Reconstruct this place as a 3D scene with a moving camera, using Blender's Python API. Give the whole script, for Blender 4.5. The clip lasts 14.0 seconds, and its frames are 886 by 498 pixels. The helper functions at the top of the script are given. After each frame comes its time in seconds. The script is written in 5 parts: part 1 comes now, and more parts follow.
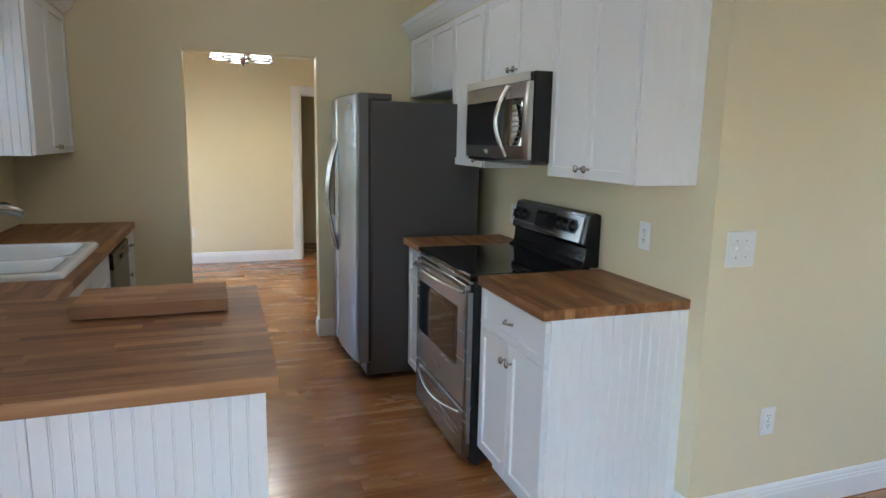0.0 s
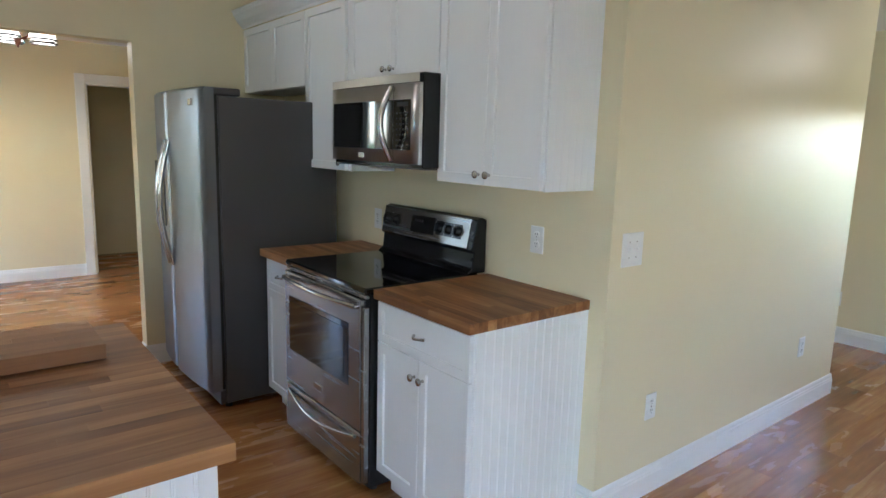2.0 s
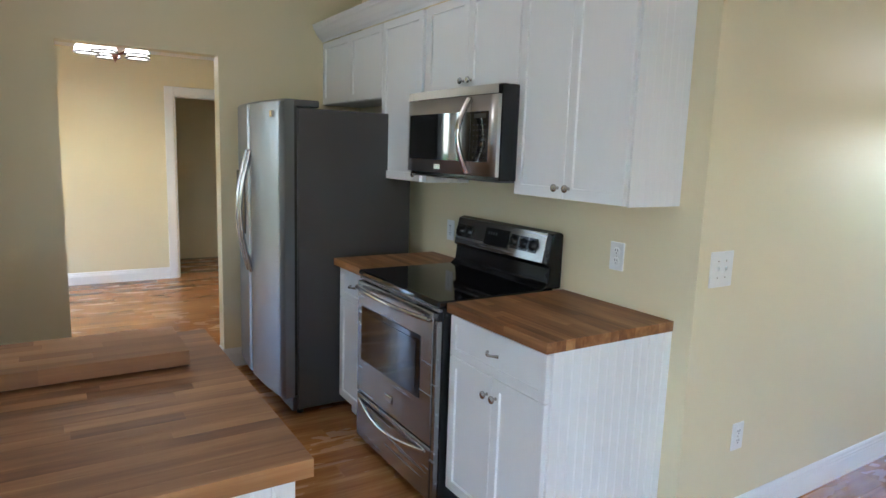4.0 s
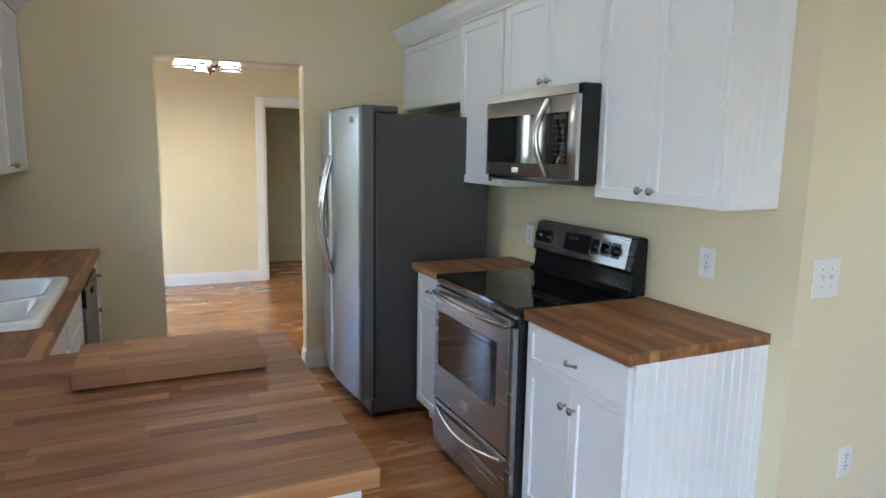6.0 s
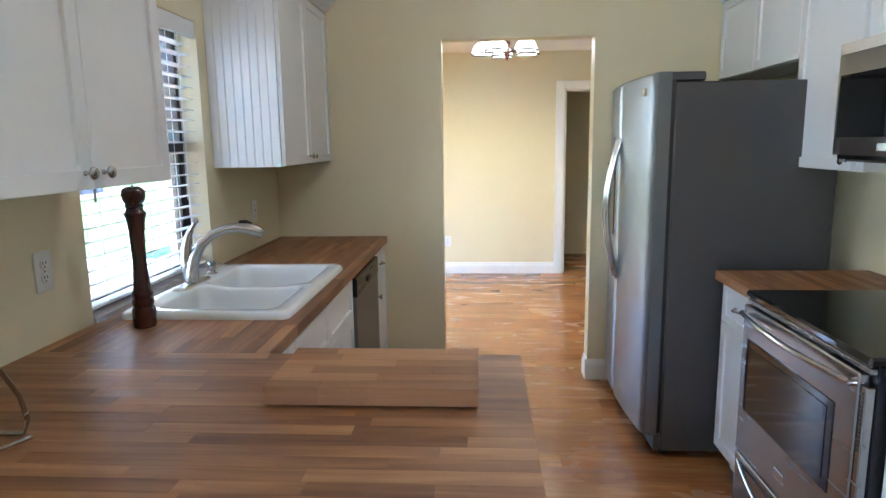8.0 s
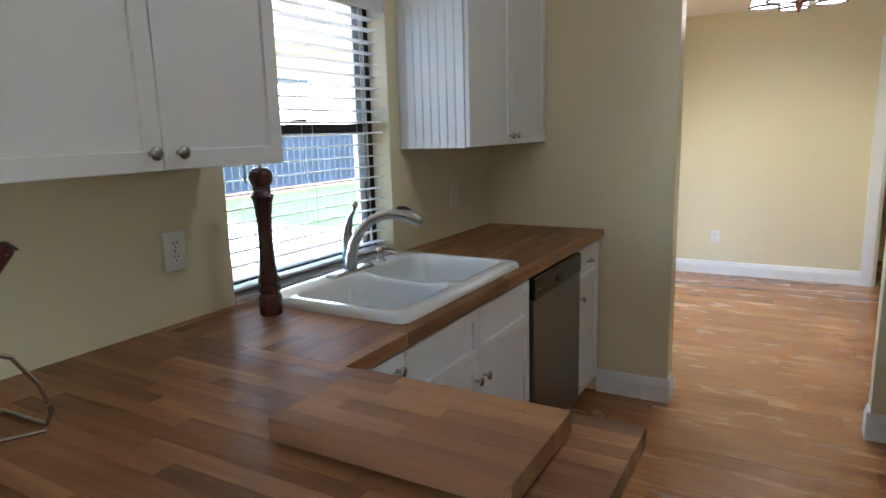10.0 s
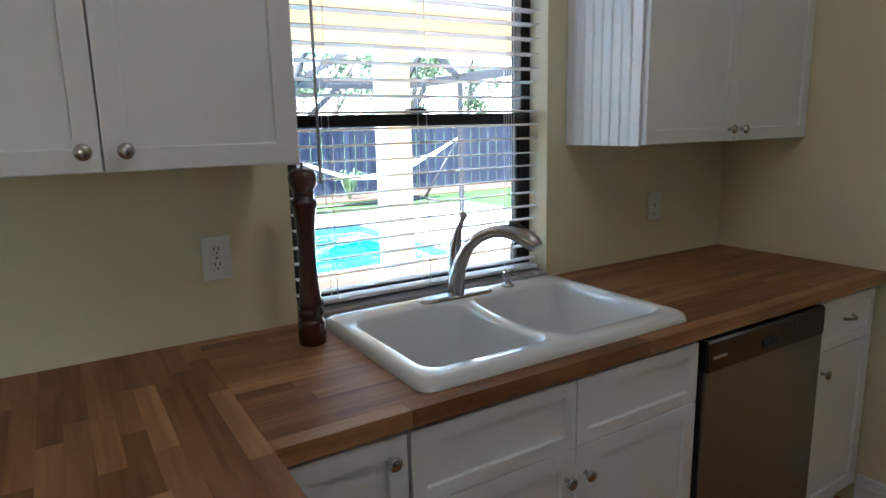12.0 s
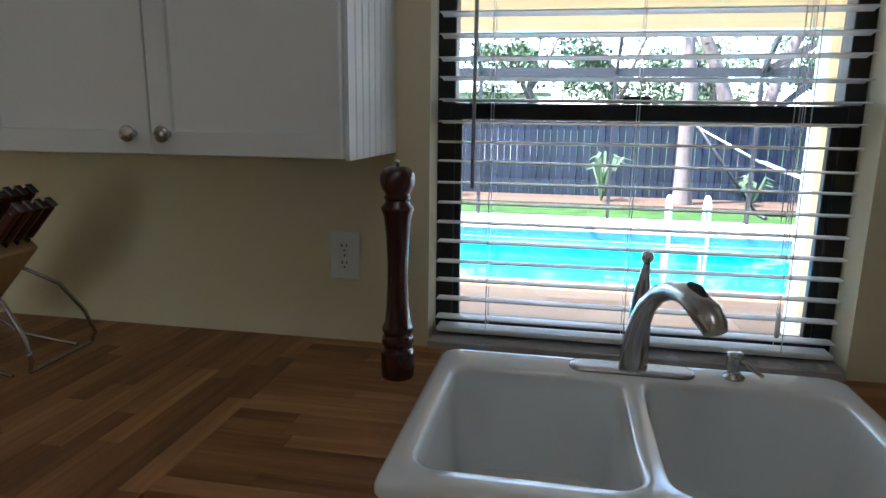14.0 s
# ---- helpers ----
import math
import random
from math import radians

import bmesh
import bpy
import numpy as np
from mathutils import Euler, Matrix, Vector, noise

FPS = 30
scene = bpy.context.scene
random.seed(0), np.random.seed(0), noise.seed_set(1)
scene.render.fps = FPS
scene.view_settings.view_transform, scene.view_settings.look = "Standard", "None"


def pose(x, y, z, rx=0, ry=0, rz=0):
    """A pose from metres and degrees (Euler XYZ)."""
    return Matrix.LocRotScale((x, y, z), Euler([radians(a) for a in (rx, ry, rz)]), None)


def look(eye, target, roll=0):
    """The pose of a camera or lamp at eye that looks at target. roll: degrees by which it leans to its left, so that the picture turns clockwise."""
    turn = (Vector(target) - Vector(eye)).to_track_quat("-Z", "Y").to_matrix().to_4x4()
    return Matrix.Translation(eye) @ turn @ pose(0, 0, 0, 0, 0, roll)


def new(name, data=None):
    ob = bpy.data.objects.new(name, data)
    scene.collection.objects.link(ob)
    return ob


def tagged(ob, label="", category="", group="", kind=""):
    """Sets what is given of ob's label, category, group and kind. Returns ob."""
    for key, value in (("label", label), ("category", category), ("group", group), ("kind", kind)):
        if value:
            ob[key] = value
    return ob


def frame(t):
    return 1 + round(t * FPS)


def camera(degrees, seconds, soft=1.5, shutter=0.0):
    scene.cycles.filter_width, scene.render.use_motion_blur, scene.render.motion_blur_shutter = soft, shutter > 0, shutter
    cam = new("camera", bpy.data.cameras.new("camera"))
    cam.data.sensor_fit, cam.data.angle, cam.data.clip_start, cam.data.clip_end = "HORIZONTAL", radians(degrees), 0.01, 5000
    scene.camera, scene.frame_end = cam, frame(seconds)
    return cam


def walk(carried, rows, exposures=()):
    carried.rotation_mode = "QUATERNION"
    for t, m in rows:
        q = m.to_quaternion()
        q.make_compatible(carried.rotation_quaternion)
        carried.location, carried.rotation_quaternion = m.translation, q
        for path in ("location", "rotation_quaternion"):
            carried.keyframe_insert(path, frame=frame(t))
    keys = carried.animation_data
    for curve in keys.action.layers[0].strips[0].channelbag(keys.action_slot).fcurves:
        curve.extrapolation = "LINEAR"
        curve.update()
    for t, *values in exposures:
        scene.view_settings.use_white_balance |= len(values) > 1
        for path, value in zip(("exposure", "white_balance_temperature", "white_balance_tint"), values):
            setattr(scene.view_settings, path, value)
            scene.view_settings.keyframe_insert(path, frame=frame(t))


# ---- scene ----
cam = camera(70.6, 14.0)
PATH = [
    (0, (0.264, 0.159, 1.486), (0.921, 2.018, 1.151), 1.1),
    (0.5, (0.198, 0.307, 1.498), (1.019, 2.104, 1.193), 0.2),
    (1, (0.11, 0.38, 1.499), (1.162, 2.051, 1.186), 1.0),
    (1.5, (0.003, 0.433, 1.511), (1.257, 1.957, 1.188), 0.6),
    (2, (-0.031, 0.51, 1.508), (1.197, 2.053, 1.177), 1.6),
    (2.5, (-0.022, 0.553, 1.512), (1.162, 2.132, 1.186), 1.3),
    (3, (-0.027, 0.568, 1.512), (1.092, 2.194, 1.187), 1.5),
    (5.5, (-0.038, 0.569, 1.517), (0.909, 2.307, 1.228), 1.4),
    (6, (0.009, 0.596, 1.511), (0.837, 2.392, 1.212), 1.0),
    (6.5, (0.067, 0.647, 1.503), (0.748, 2.504, 1.21), 0.4),
    (7, (0.105, 0.808, 1.481), (0.687, 2.696, 1.172), 0.1),
    (7.5, (0.17, 0.953, 1.48), (0.584, 2.882, 1.154), 0.5),
    (8, (0.275, 1.045, 1.478), (0.15, 3.013, 1.144), -0.8),
    (8.5, (0.396, 1.116, 1.468), (-0.005, 3.046, 1.126), -0.1),
    (9, (0.454, 1.237, 1.457), (-0.092, 3.132, 1.128), 0.2),
    (9.2, (0.477, 1.309, 1.455), (-0.148, 3.18, 1.121), -0.0),
    (11.3, (0.71, 2.076, 1.45), (-0.777, 3.353, 1.053), -2.0),
    (11.5, (0.706, 2.18, 1.457), (-0.832, 3.395, 1.059), -1.4),
    (12, (0.68, 2.393, 1.452), (-0.988, 3.427, 1.067), -1.3),
    (12.5, (0.663, 2.626, 1.463), (-1.215, 3.184, 1.065), -2.0),
    (13, (0.58, 2.831, 1.441), (-1.355, 3.169, 1.063), -0.9),
    (13.5, (0.459, 3.02, 1.463), (-1.501, 3.032, 1.066), 0.5),
    (14, (0.421, 3.233, 1.453), (-1.504, 2.874, 1.048), 0.8),
]
EXPOSURES = [(0, 4.75, 5700, 14), (3, 4.82, 5700, 14), (6.5, 5.15, 5480, 14), (7.5, 5.3, 5430, 14), (8, 5.4, 5400, 14), (9, 4.93, 5420, 13), (11.5, 4.7, 5620, 14), (12.5, 4.3, 5580, 13), (13, 4.12, 5600, 13), (14, 3.85, 5680, 13)]
walk(cam, [(t, look(eye, target, roll)) for t, eye, target, roll in PATH], EXPOSURES)

# ---- world, sun, large lights ----
world = bpy.data.worlds.new("world")
scene.world = world
world.use_nodes = True
wn = world.node_tree
sky = wn.nodes.new("ShaderNodeTexSky")
sky.sky_type, sky.sun_disc = "NISHITA", False
sky.sun_elevation, sky.sun_rotation = radians(58), radians(150)
wn.links.new(sky.outputs[0], wn.nodes["Background"].inputs[0])
wn.nodes["Background"].inputs[1].default_value = 0.15

sun = new("sun", bpy.data.lights.new("sun", "SUN"))
sun.data.energy, sun.data.angle, sun.data.color = 3.2, radians(0.5), (1.0, 0.96, 0.89)
sun.matrix_world = look((6.0, -10.4, 19.2), (0, 0, 0))


BULB = 0.24


# ---- materials ----
def material(name, base, rough=0.5, metal=0.0, var=0.06, scale=6.0, bump=0.0, bscale=80.0, stretch=(1, 1, 1), coat=0.0, rvar=0.08, spread=0.0):
    """A surface with cloudy variation, fine grain and relief. spread: how far single pieces differ."""
    m = bpy.data.materials.new(name)
    m.use_nodes = True
    t = m.node_tree
    b = t.nodes["Principled BSDF"]
    co = t.nodes.new("ShaderNodeTexCoord")
    mp = t.nodes.new("ShaderNodeMapping")
    mp.inputs["Scale"].default_value = stretch
    t.links.new(co.outputs["Object"], mp.inputs[0])
    n1 = t.nodes.new("ShaderNodeTexNoise")
    n1.inputs["Scale"].default_value, n1.inputs["Detail"].default_value = scale, 5
    n2 = t.nodes.new("ShaderNodeTexNoise")
    n2.inputs["Scale"].default_value, n2.inputs["Detail"].default_value = bscale, 3
    for n in (n1, n2):
        t.links.new(mp.outputs[0], n.inputs["Vector"])
    mix = t.nodes.new("ShaderNodeMix")
    mix.data_type = "RGBA"
    mix.inputs["A"].default_value = (*[min(1, c * (1 - var)) for c in base], 1)
    mix.inputs["B"].default_value = (*[min(1, c * (1 + var)) for c in base], 1)
    add = t.nodes.new("ShaderNodeMath")
    add.operation = "MULTIPLY_ADD"
    t.links.new(n2.outputs["Fac"], add.inputs[0])
    add.inputs[1].default_value = 0.3
    t.links.new(n1.outputs["Fac"], add.inputs[2])
    rng = t.nodes.new("ShaderNodeMapRange")
    rng.inputs["From Min"].default_value, rng.inputs["From Max"].default_value = 0.4, 0.9
    t.links.new(add.outputs[0], rng.inputs["Value"])
    t.links.new(rng.outputs[0], mix.inputs["Factor"])
    colour = mix.outputs["Result"]
    if spread:
        info = t.nodes.new("ShaderNodeObjectInfo")
        hsv = t.nodes.new("ShaderNodeHueSaturation")
        val = t.nodes.new("ShaderNodeMapRange")
        val.inputs["To Min"].default_value, val.inputs["To Max"].default_value = 1 - spread, 1 + spread
        t.links.new(info.outputs["Random"], val.inputs["Value"])
        t.links.new(val.outputs[0], hsv.inputs["Value"])
        t.links.new(colour, hsv.inputs["Color"])
        colour = hsv.outputs[0]
    t.links.new(colour, b.inputs["Base Color"])
    rr = t.nodes.new("ShaderNodeMapRange")
    rr.inputs["To Min"].default_value, rr.inputs["To Max"].default_value = max(0.02, rough - rvar), min(1, rough + rvar)
    t.links.new(n1.outputs["Fac"], rr.inputs["Value"])
    t.links.new(rr.outputs[0], b.inputs["Roughness"])
    b.inputs["Metallic"].default_value = metal
    if coat:
        b.inputs["Coat Weight"].default_value, b.inputs["Coat Roughness"].default_value = coat, 0.12
    if bump:
        bp = t.nodes.new("ShaderNodeBump")
        bp.inputs["Strength"].default_value, bp.inputs["Distance"].default_value = bump, 0.004
        t.links.new(n2.outputs["Fac"], bp.inputs["Height"])
        t.links.new(bp.outputs[0], b.inputs["Normal"])
    return m


def wood(name, ramp, rough, grain, fine, coat=0.0, blotch=0.5, own=1.0):
    """Wood of single pieces, grain along the piece's own x axis, a tone of its own for each piece."""
    m = bpy.data.materials.new(name)
    m.use_nodes = True
    t = m.node_tree
    b = t.nodes["Principled BSDF"]
    co = t.nodes.new("ShaderNodeTexCoord")
    info = t.nodes.new("ShaderNodeObjectInfo")
    shift = t.nodes.new("ShaderNodeVectorMath")
    shift.operation = "MULTIPLY_ADD"
    t.links.new(info.outputs["Random"], shift.inputs[0])
    shift.inputs[1].default_value = (37.0, 61.0, 83.0)
    t.links.new(co.outputs["Object"], shift.inputs[2])
    outs = []
    for st, sc in (((1.6, 22, 22), grain), ((5, 160, 160), fine), ((2.2, 6, 6), grain)):
        mp = t.nodes.new("ShaderNodeMapping")
        mp.inputs["Scale"].default_value = st
        t.links.new(shift.outputs[0], mp.inputs[0])
        n = t.nodes.new("ShaderNodeTexNoise")
        n.inputs["Scale"].default_value, n.inputs["Detail"].default_value, n.inputs["Distortion"].default_value = sc, 4, 0.6
        t.links.new(mp.outputs[0], n.inputs["Vector"])
        outs.append(n.outputs["Fac"])
    tone = t.nodes.new("ShaderNodeMath")
    tone.operation = "MULTIPLY_ADD"
    t.links.new(outs[0], tone.inputs[0])
    tone.inputs[1].default_value = blotch
    mine = t.nodes.new("ShaderNodeMath")
    mine.operation = "MULTIPLY"
    t.links.new(info.outputs["Random"], mine.inputs[0])
    mine.inputs[1].default_value = own
    t.links.new(mine.outputs[0], tone.inputs[2])
    tone2 = t.nodes.new("ShaderNodeMath")
    tone2.operation = "MULTIPLY_ADD"
    t.links.new(outs[2], tone2.inputs[0])
    tone2.inputs[1].default_value = blotch * 0.7
    t.links.new(tone.outputs[0], tone2.inputs[2])
    tone3 = t.nodes.new("ShaderNodeMath")
    tone3.operation = "MULTIPLY_ADD"
    t.links.new(outs[1], tone3.inputs[0])
    tone3.inputs[1].default_value = 0.22
    t.links.new(tone2.outputs[0], tone3.inputs[2])
    rng = t.nodes.new("ShaderNodeMapRange")
    mid = 0.5 * (blotch * 1.7 + 0.22)
    rng.inputs["From Min"].default_value, rng.inputs["From Max"].default_value = mid - 0.25, mid + own + 0.25
    t.links.new(tone3.outputs[0], rng.inputs["Value"])
    cr = t.nodes.new("ShaderNodeValToRGB")
    cr.color_ramp.elements.remove(cr.color_ramp.elements[1])
    for i, (p, c) in enumerate(ramp):
        e = cr.color_ramp.elements[0] if i == 0 else cr.color_ramp.elements.new(p)
        e.position, e.color = p, (*c, 1)
    t.links.new(rng.outputs[0], cr.inputs[0])
    t.links.new(cr.outputs[0], b.inputs["Base Color"])
    rr = t.nodes.new("ShaderNodeMapRange")
    rr.inputs["To Min"].default_value, rr.inputs["To Max"].default_value = rough - 0.03, rough + 0.06
    t.links.new(outs[2], rr.inputs["Value"])
    t.links.new(rr.outputs[0], b.inputs["Roughness"])
    bp = t.nodes.new("ShaderNodeBump")
    bp.inputs["Strength"].default_value, bp.inputs["Distance"].default_value = 0.12, 0.002
    t.links.new(outs[1], bp.inputs["Height"])
    t.links.new(bp.outputs[0], b.inputs["Normal"])
    if coat:
        b.inputs["Coat Weight"].default_value, b.inputs["Coat Roughness"].default_value = coat, 0.15
    return m


def glass(name, tint=(1, 1, 1), rough=0.0):
    m = bpy.data.materials.new(name)
    m.use_nodes = True
    b = m.node_tree.nodes["Principled BSDF"]
    b.inputs["Base Color"].default_value = (*tint, 1)
    b.inputs["Transmission Weight"].default_value, b.inputs["Roughness"].default_value, b.inputs["IOR"].default_value = 1.0, rough, 1.45
    return m


def glowing(name, colour, strength):
    m = bpy.data.materials.new(name)
    m.use_nodes = True
    b = m.node_tree.nodes["Principled BSDF"]
    b.inputs["Base Color"].default_value = (0.9, 0.88, 0.82, 1)
    b.inputs["Emission Color"].default_value, b.inputs["Emission Strength"].default_value = (*colour, 1), strength
    return m


M_WALL = material("cream_paint", (0.75, 0.67, 0.455), 0.33, var=0.02, scale=1.2, bump=0.06, bscale=190, rvar=0.05)
M_WALL.node_tree.nodes["Principled BSDF"].inputs["Specular IOR Level"].default_value = 0.2
M_CEIL = material("ceiling_white", (0.88, 0.87, 0.84), 0.85, var=0.03, scale=2, bump=0.5, bscale=120)
M_TRIM = material("trim_white", (0.82, 0.82, 0.80), 0.3, var=0.02, scale=4, bump=0.03, bscale=60)
M_CAB = material("cabinet_white", (0.80, 0.82, 0.83), 0.33, var=0.018, scale=3, bump=0.05, bscale=70, stretch=(1, 1, 0.15))
M_GROOVE = material("toe_kick_grey", (0.35, 0.35, 0.34), 0.6, var=0.1)
M_WOOD = wood("butcher_block", [(0.0, (0.110, 0.042, 0.014)), (0.35, (0.230, 0.097, 0.033)), (0.65, (0.350, 0.168, 0.064)), (1.0, (0.53, 0.295, 0.125))], 0.48, 1.4, 1.0, blotch=0.95, own=0.5)
M_BOARD = wood("board_wood", [(0.0, (0.18, 0.078, 0.030)), (0.4, (0.32, 0.150, 0.058)), (0.7, (0.42, 0.218, 0.090)), (1.0, (0.56, 0.33, 0.15))], 0.6, 1.4, 1.0, blotch=0.6, own=0.7)
M_FLOOR = wood("laminate_floor", [(0.0, (0.20, 0.070, 0.020)), (0.35, (0.31, 0.124, 0.036)), (0.65, (0.42, 0.188, 0.060)), (1.0, (0.60, 0.315, 0.120))], 0.25, 1.35, 0.9, coat=0.25, blotch=0.9, own=0.36)
# Brushed steel darkened in its colour to tone down window glare on the doors.
M_STEEL_DIM = material("brushed_steel_dim", (0.195, 0.205, 0.225), 0.34, 1.0, var=0.02, scale=3, bump=0.015, bscale=40, stretch=(14, 14, 0.6), rvar=0.015)
# Darker copy of the microwave's steel: the range's dimmer reflections are in its colour.
M_STEELH_DIM = material("brushed_steel_level_dim", (0.33, 0.325, 0.32), 0.27, 1.0, var=0.02, scale=3, bump=0.015, bscale=40, stretch=(0.6, 14, 14), rvar=0.015)
# Same steel on the microwave, its brighter reflections put into the base colour.
M_STEELH_LIT = material("brushed_steel_level_lit", (0.58, 0.57, 0.56), 0.36, 1.0, var=0.02, scale=3, bump=0.015, bscale=40, stretch=(0.6, 14, 14), rvar=0.015)
M_CHROME = material("polished_steel", (0.62, 0.61, 0.60), 0.17, 1.0, var=0.03, scale=20)
M_NICKEL = material("satin_nickel", (0.46, 0.45, 0.44), 0.24, 1.0, var=0.05, scale=60)
M_GREY = material("charcoal_side", (0.078, 0.074, 0.074), 0.42, 0.25, var=0.05, scale=3, bump=0.25, bscale=260)
M_BLACK = material("black_enamel", (0.012, 0.012, 0.013), 0.18, var=0.2, scale=5)
M_BLACK.node_tree.nodes["Principled BSDF"].inputs["Specular IOR Level"].default_value = 0.3
M_BLACKGLASS = material("black_glass", (0.006, 0.006, 0.007), 0.05, var=0.2, scale=4, rvar=0.02)
M_RUBBER = material("black_gasket", (0.02, 0.02, 0.02), 0.6, var=0.2)
M_PLASTIC = material("white_plate_plastic", (0.80, 0.80, 0.77), 0.35, var=0.02)
M_SLOT = material("dark_slot", (0.03, 0.03, 0.03), 0.6)
M_ENAMEL = material("white_enamel", (0.80, 0.83, 0.83), 0.12, var=0.015, scale=5, coat=0.4)
M_BRONZE = material("bronze_metal", (0.030, 0.026, 0.023), 0.42, 0.6, var=0.2, scale=20)
M_BLIND = material("blind_white", (0.80, 0.80, 0.78), 0.42, var=0.03, scale=8)
M_SILL = material("marble_sill", (0.44, 0.43, 0.43), 0.25, var=0.15, scale=9)
M_GLASS = glass("window_glass")
M_MILL = material("mahogany", (0.050, 0.012, 0.009), 0.22, var=0.35, scale=14, stretch=(1, 1, 0.2), coat=0.4)
M_BLOCK = wood("pale_rubberwood", [(0.0, (0.42, 0.26, 0.11)), (1.0, (0.66, 0.47, 0.25))], 0.45, 1.2, 0.9)
M_HANDLE = material("rosewood", (0.075, 0.020, 0.012), 0.3, var=0.3, scale=30)
M_COPPER = material("aged_copper", (0.11, 0.045, 0.028), 0.35, 0.8, var=0.2, scale=30)
M_SHADE = glowing("lit_frosted_glass", (1.0, 0.93, 0.80), 0.17)
M_MAT = material("doormat_dark", (0.022, 0.022, 0.024), 0.95, var=0.3, scale=120, bump=0.6, bscale=300)


# ---- mesh helpers ----
def box(bm, x0, x1, y0, y1, z0, z1, bevel=0.0, segments=1):
    """Adds a box to bm; bevel rounds its edges."""
    b = bmesh.new() if bevel else bm
    made = bmesh.ops.create_cube(b, size=1.0)["verts"]
    bmesh.ops.scale(b, vec=(x1 - x0, y1 - y0, z1 - z0), verts=made)
    bmesh.ops.translate(b, vec=((x0 + x1) / 2, (y0 + y1) / 2, (z0 + z1) / 2), verts=made)
    if bevel:
        bmesh.ops.bevel(b, geom=b.edges[:], offset=bevel, segments=segments, profile=0.5, affect="EDGES")
        merge(bm, b)
    return bm


def merge(bm, other, m=None):
    """Moves other into bm, by the pose m."""
    me = bpy.data.meshes.new("tmp")
    if m is not None:
        other.transform(m)
    other.to_mesh(me)
    other.free()
    bm.from_mesh(me)
    bpy.data.meshes.remove(me)
    return bm


def boxes(*rows, bevel=0.0):
    bm = bmesh.new()
    for r in rows:
        box(bm, *r, bevel=bevel)
    return bm


def lathe(profile, n=20, m=None):
    """Turns a profile of (radius, height) about the z axis."""
    bm = bmesh.new()
    rings = []
    for r, z in profile:
        rings.append([bm.verts.new((max(r, 1e-4) * math.cos(2 * math.pi * i / n), max(r, 1e-4) * math.sin(2 * math.pi * i / n), z)) for i in range(n)])
    for a, b in zip(rings, rings[1:]):
        for i in range(n):
            bm.faces.new((a[i], a[(i + 1) % n], b[(i + 1) % n], b[i]))
    bm.faces.new(rings[0][::-1])
    bm.faces.new(rings[-1])
    for f in bm.faces:
        f.smooth = len(f.verts) == 4
    if m is not None:
        bm.transform(m)
    return bm


def tube(points, radius, n=10, flat=1.0):
    """A round bar along points; radius may be a list. flat squeezes it sideways."""
    bm = bmesh.new()
    pts = [Vector(p) for p in points]
    radii = radius if isinstance(radius, (list, tuple)) else [radius] * len(pts)
    rings, side = [], None
    for i, p in enumerate(pts):
        d = (pts[min(i + 1, len(pts) - 1)] - pts[max(i - 1, 0)]).normalized()
        if side is None:
            side = d.orthogonal().normalized()
        side = (side - d * side.dot(d)).normalized()
        up = d.cross(side)
        rings.append([bm.verts.new(p + radii[i] * (math.cos(2 * math.pi * k / n) * side + flat * math.sin(2 * math.pi * k / n) * up)) for k in range(n)])
    for a, b in zip(rings, rings[1:]):
        for k in range(n):
            bm.faces.new((a[k], a[(k + 1) % n], b[(k + 1) % n], b[k])).smooth = True
    bm.faces.new(rings[0][::-1])
    bm.faces.new(rings[-1])
    bmesh.ops.recalc_face_normals(bm, faces=bm.faces[:])
    return bm


def arc(a, b, bulge, n=12):
    """Points from a to b, bowed out by the vector bulge."""
    a, b, bulge = Vector(a), Vector(b), Vector(bulge)
    return [a.lerp(b, i / n) + bulge * math.sin(math.pi * i / n) for i in range(n + 1)]


def part(name, bm, mat, parent=None, label=""):
    """Links bm as one mesh object under parent."""
    me = bpy.data.meshes.new(name)
    for e in bm.edges:
        e.smooth = not (len(e.link_faces) == 2 and e.calc_face_angle(0.0) > 0.65)
    bm.to_mesh(me)
    bm.free()
    me.materials.append(mat)
    ob = new(name, me)
    ob.parent = parent
    return tagged(ob, label)


def thing(name, m, label, category, group="", kind=""):
    """An Empty that carries a thing's parts."""
    ob = new(name)
    ob.matrix_world = m
    ob.empty_display_size = 0.1
    return tagged(ob, label, category, group, kind)


def structure(name, bm, mat, label, category):
    return tagged(part(name, bm, mat, None), label, category, kind="structure")


# ---- setting ----
WX, EX, NY, SY = -0.985, 1.930, 4.850, 1.950     # kitchen wall faces: west, east, north; the partition's south face
FX = 5.58                                         # far wall of the living room
CEIL = 2.44

structure("wall_west", boxes((WX - 0.2, WX, -3.3, -2.45, -0.3, 3.3), (WX - 0.2, WX, -2.45, -0.45, 2.40, 3.3), (WX - 0.2, WX, -2.45, -0.45, -0.3, 0.0), (WX - 0.2, WX, -0.45, 2.937, -0.3, 3.3),
                             (WX - 0.2, WX, 2.937, 3.857, -0.3, 0.905), (WX - 0.2, WX, 2.937, 3.857, 2.02, 3.3), (WX - 0.2, WX, 3.857, 4.97, -0.3, 3.3)), M_WALL, "cream painted wall with a window opening over the sink", "wall")
structure("wall_north", boxes((WX, 0.038, NY, NY + 0.12, 0, 3.3), (0.038, 0.930, NY, NY + 0.12, 2.076, 3.3), (0.930, EX, NY, NY + 0.12, 0, 3.3)), M_WALL, "cream painted wall with a cased-free doorway", "wall")
structure("wall_east", boxes((EX, EX + 0.12, SY + 0.12, NY + 0.12, 0, 3.3)), M_WALL, "cream painted wall behind the range", "wall")
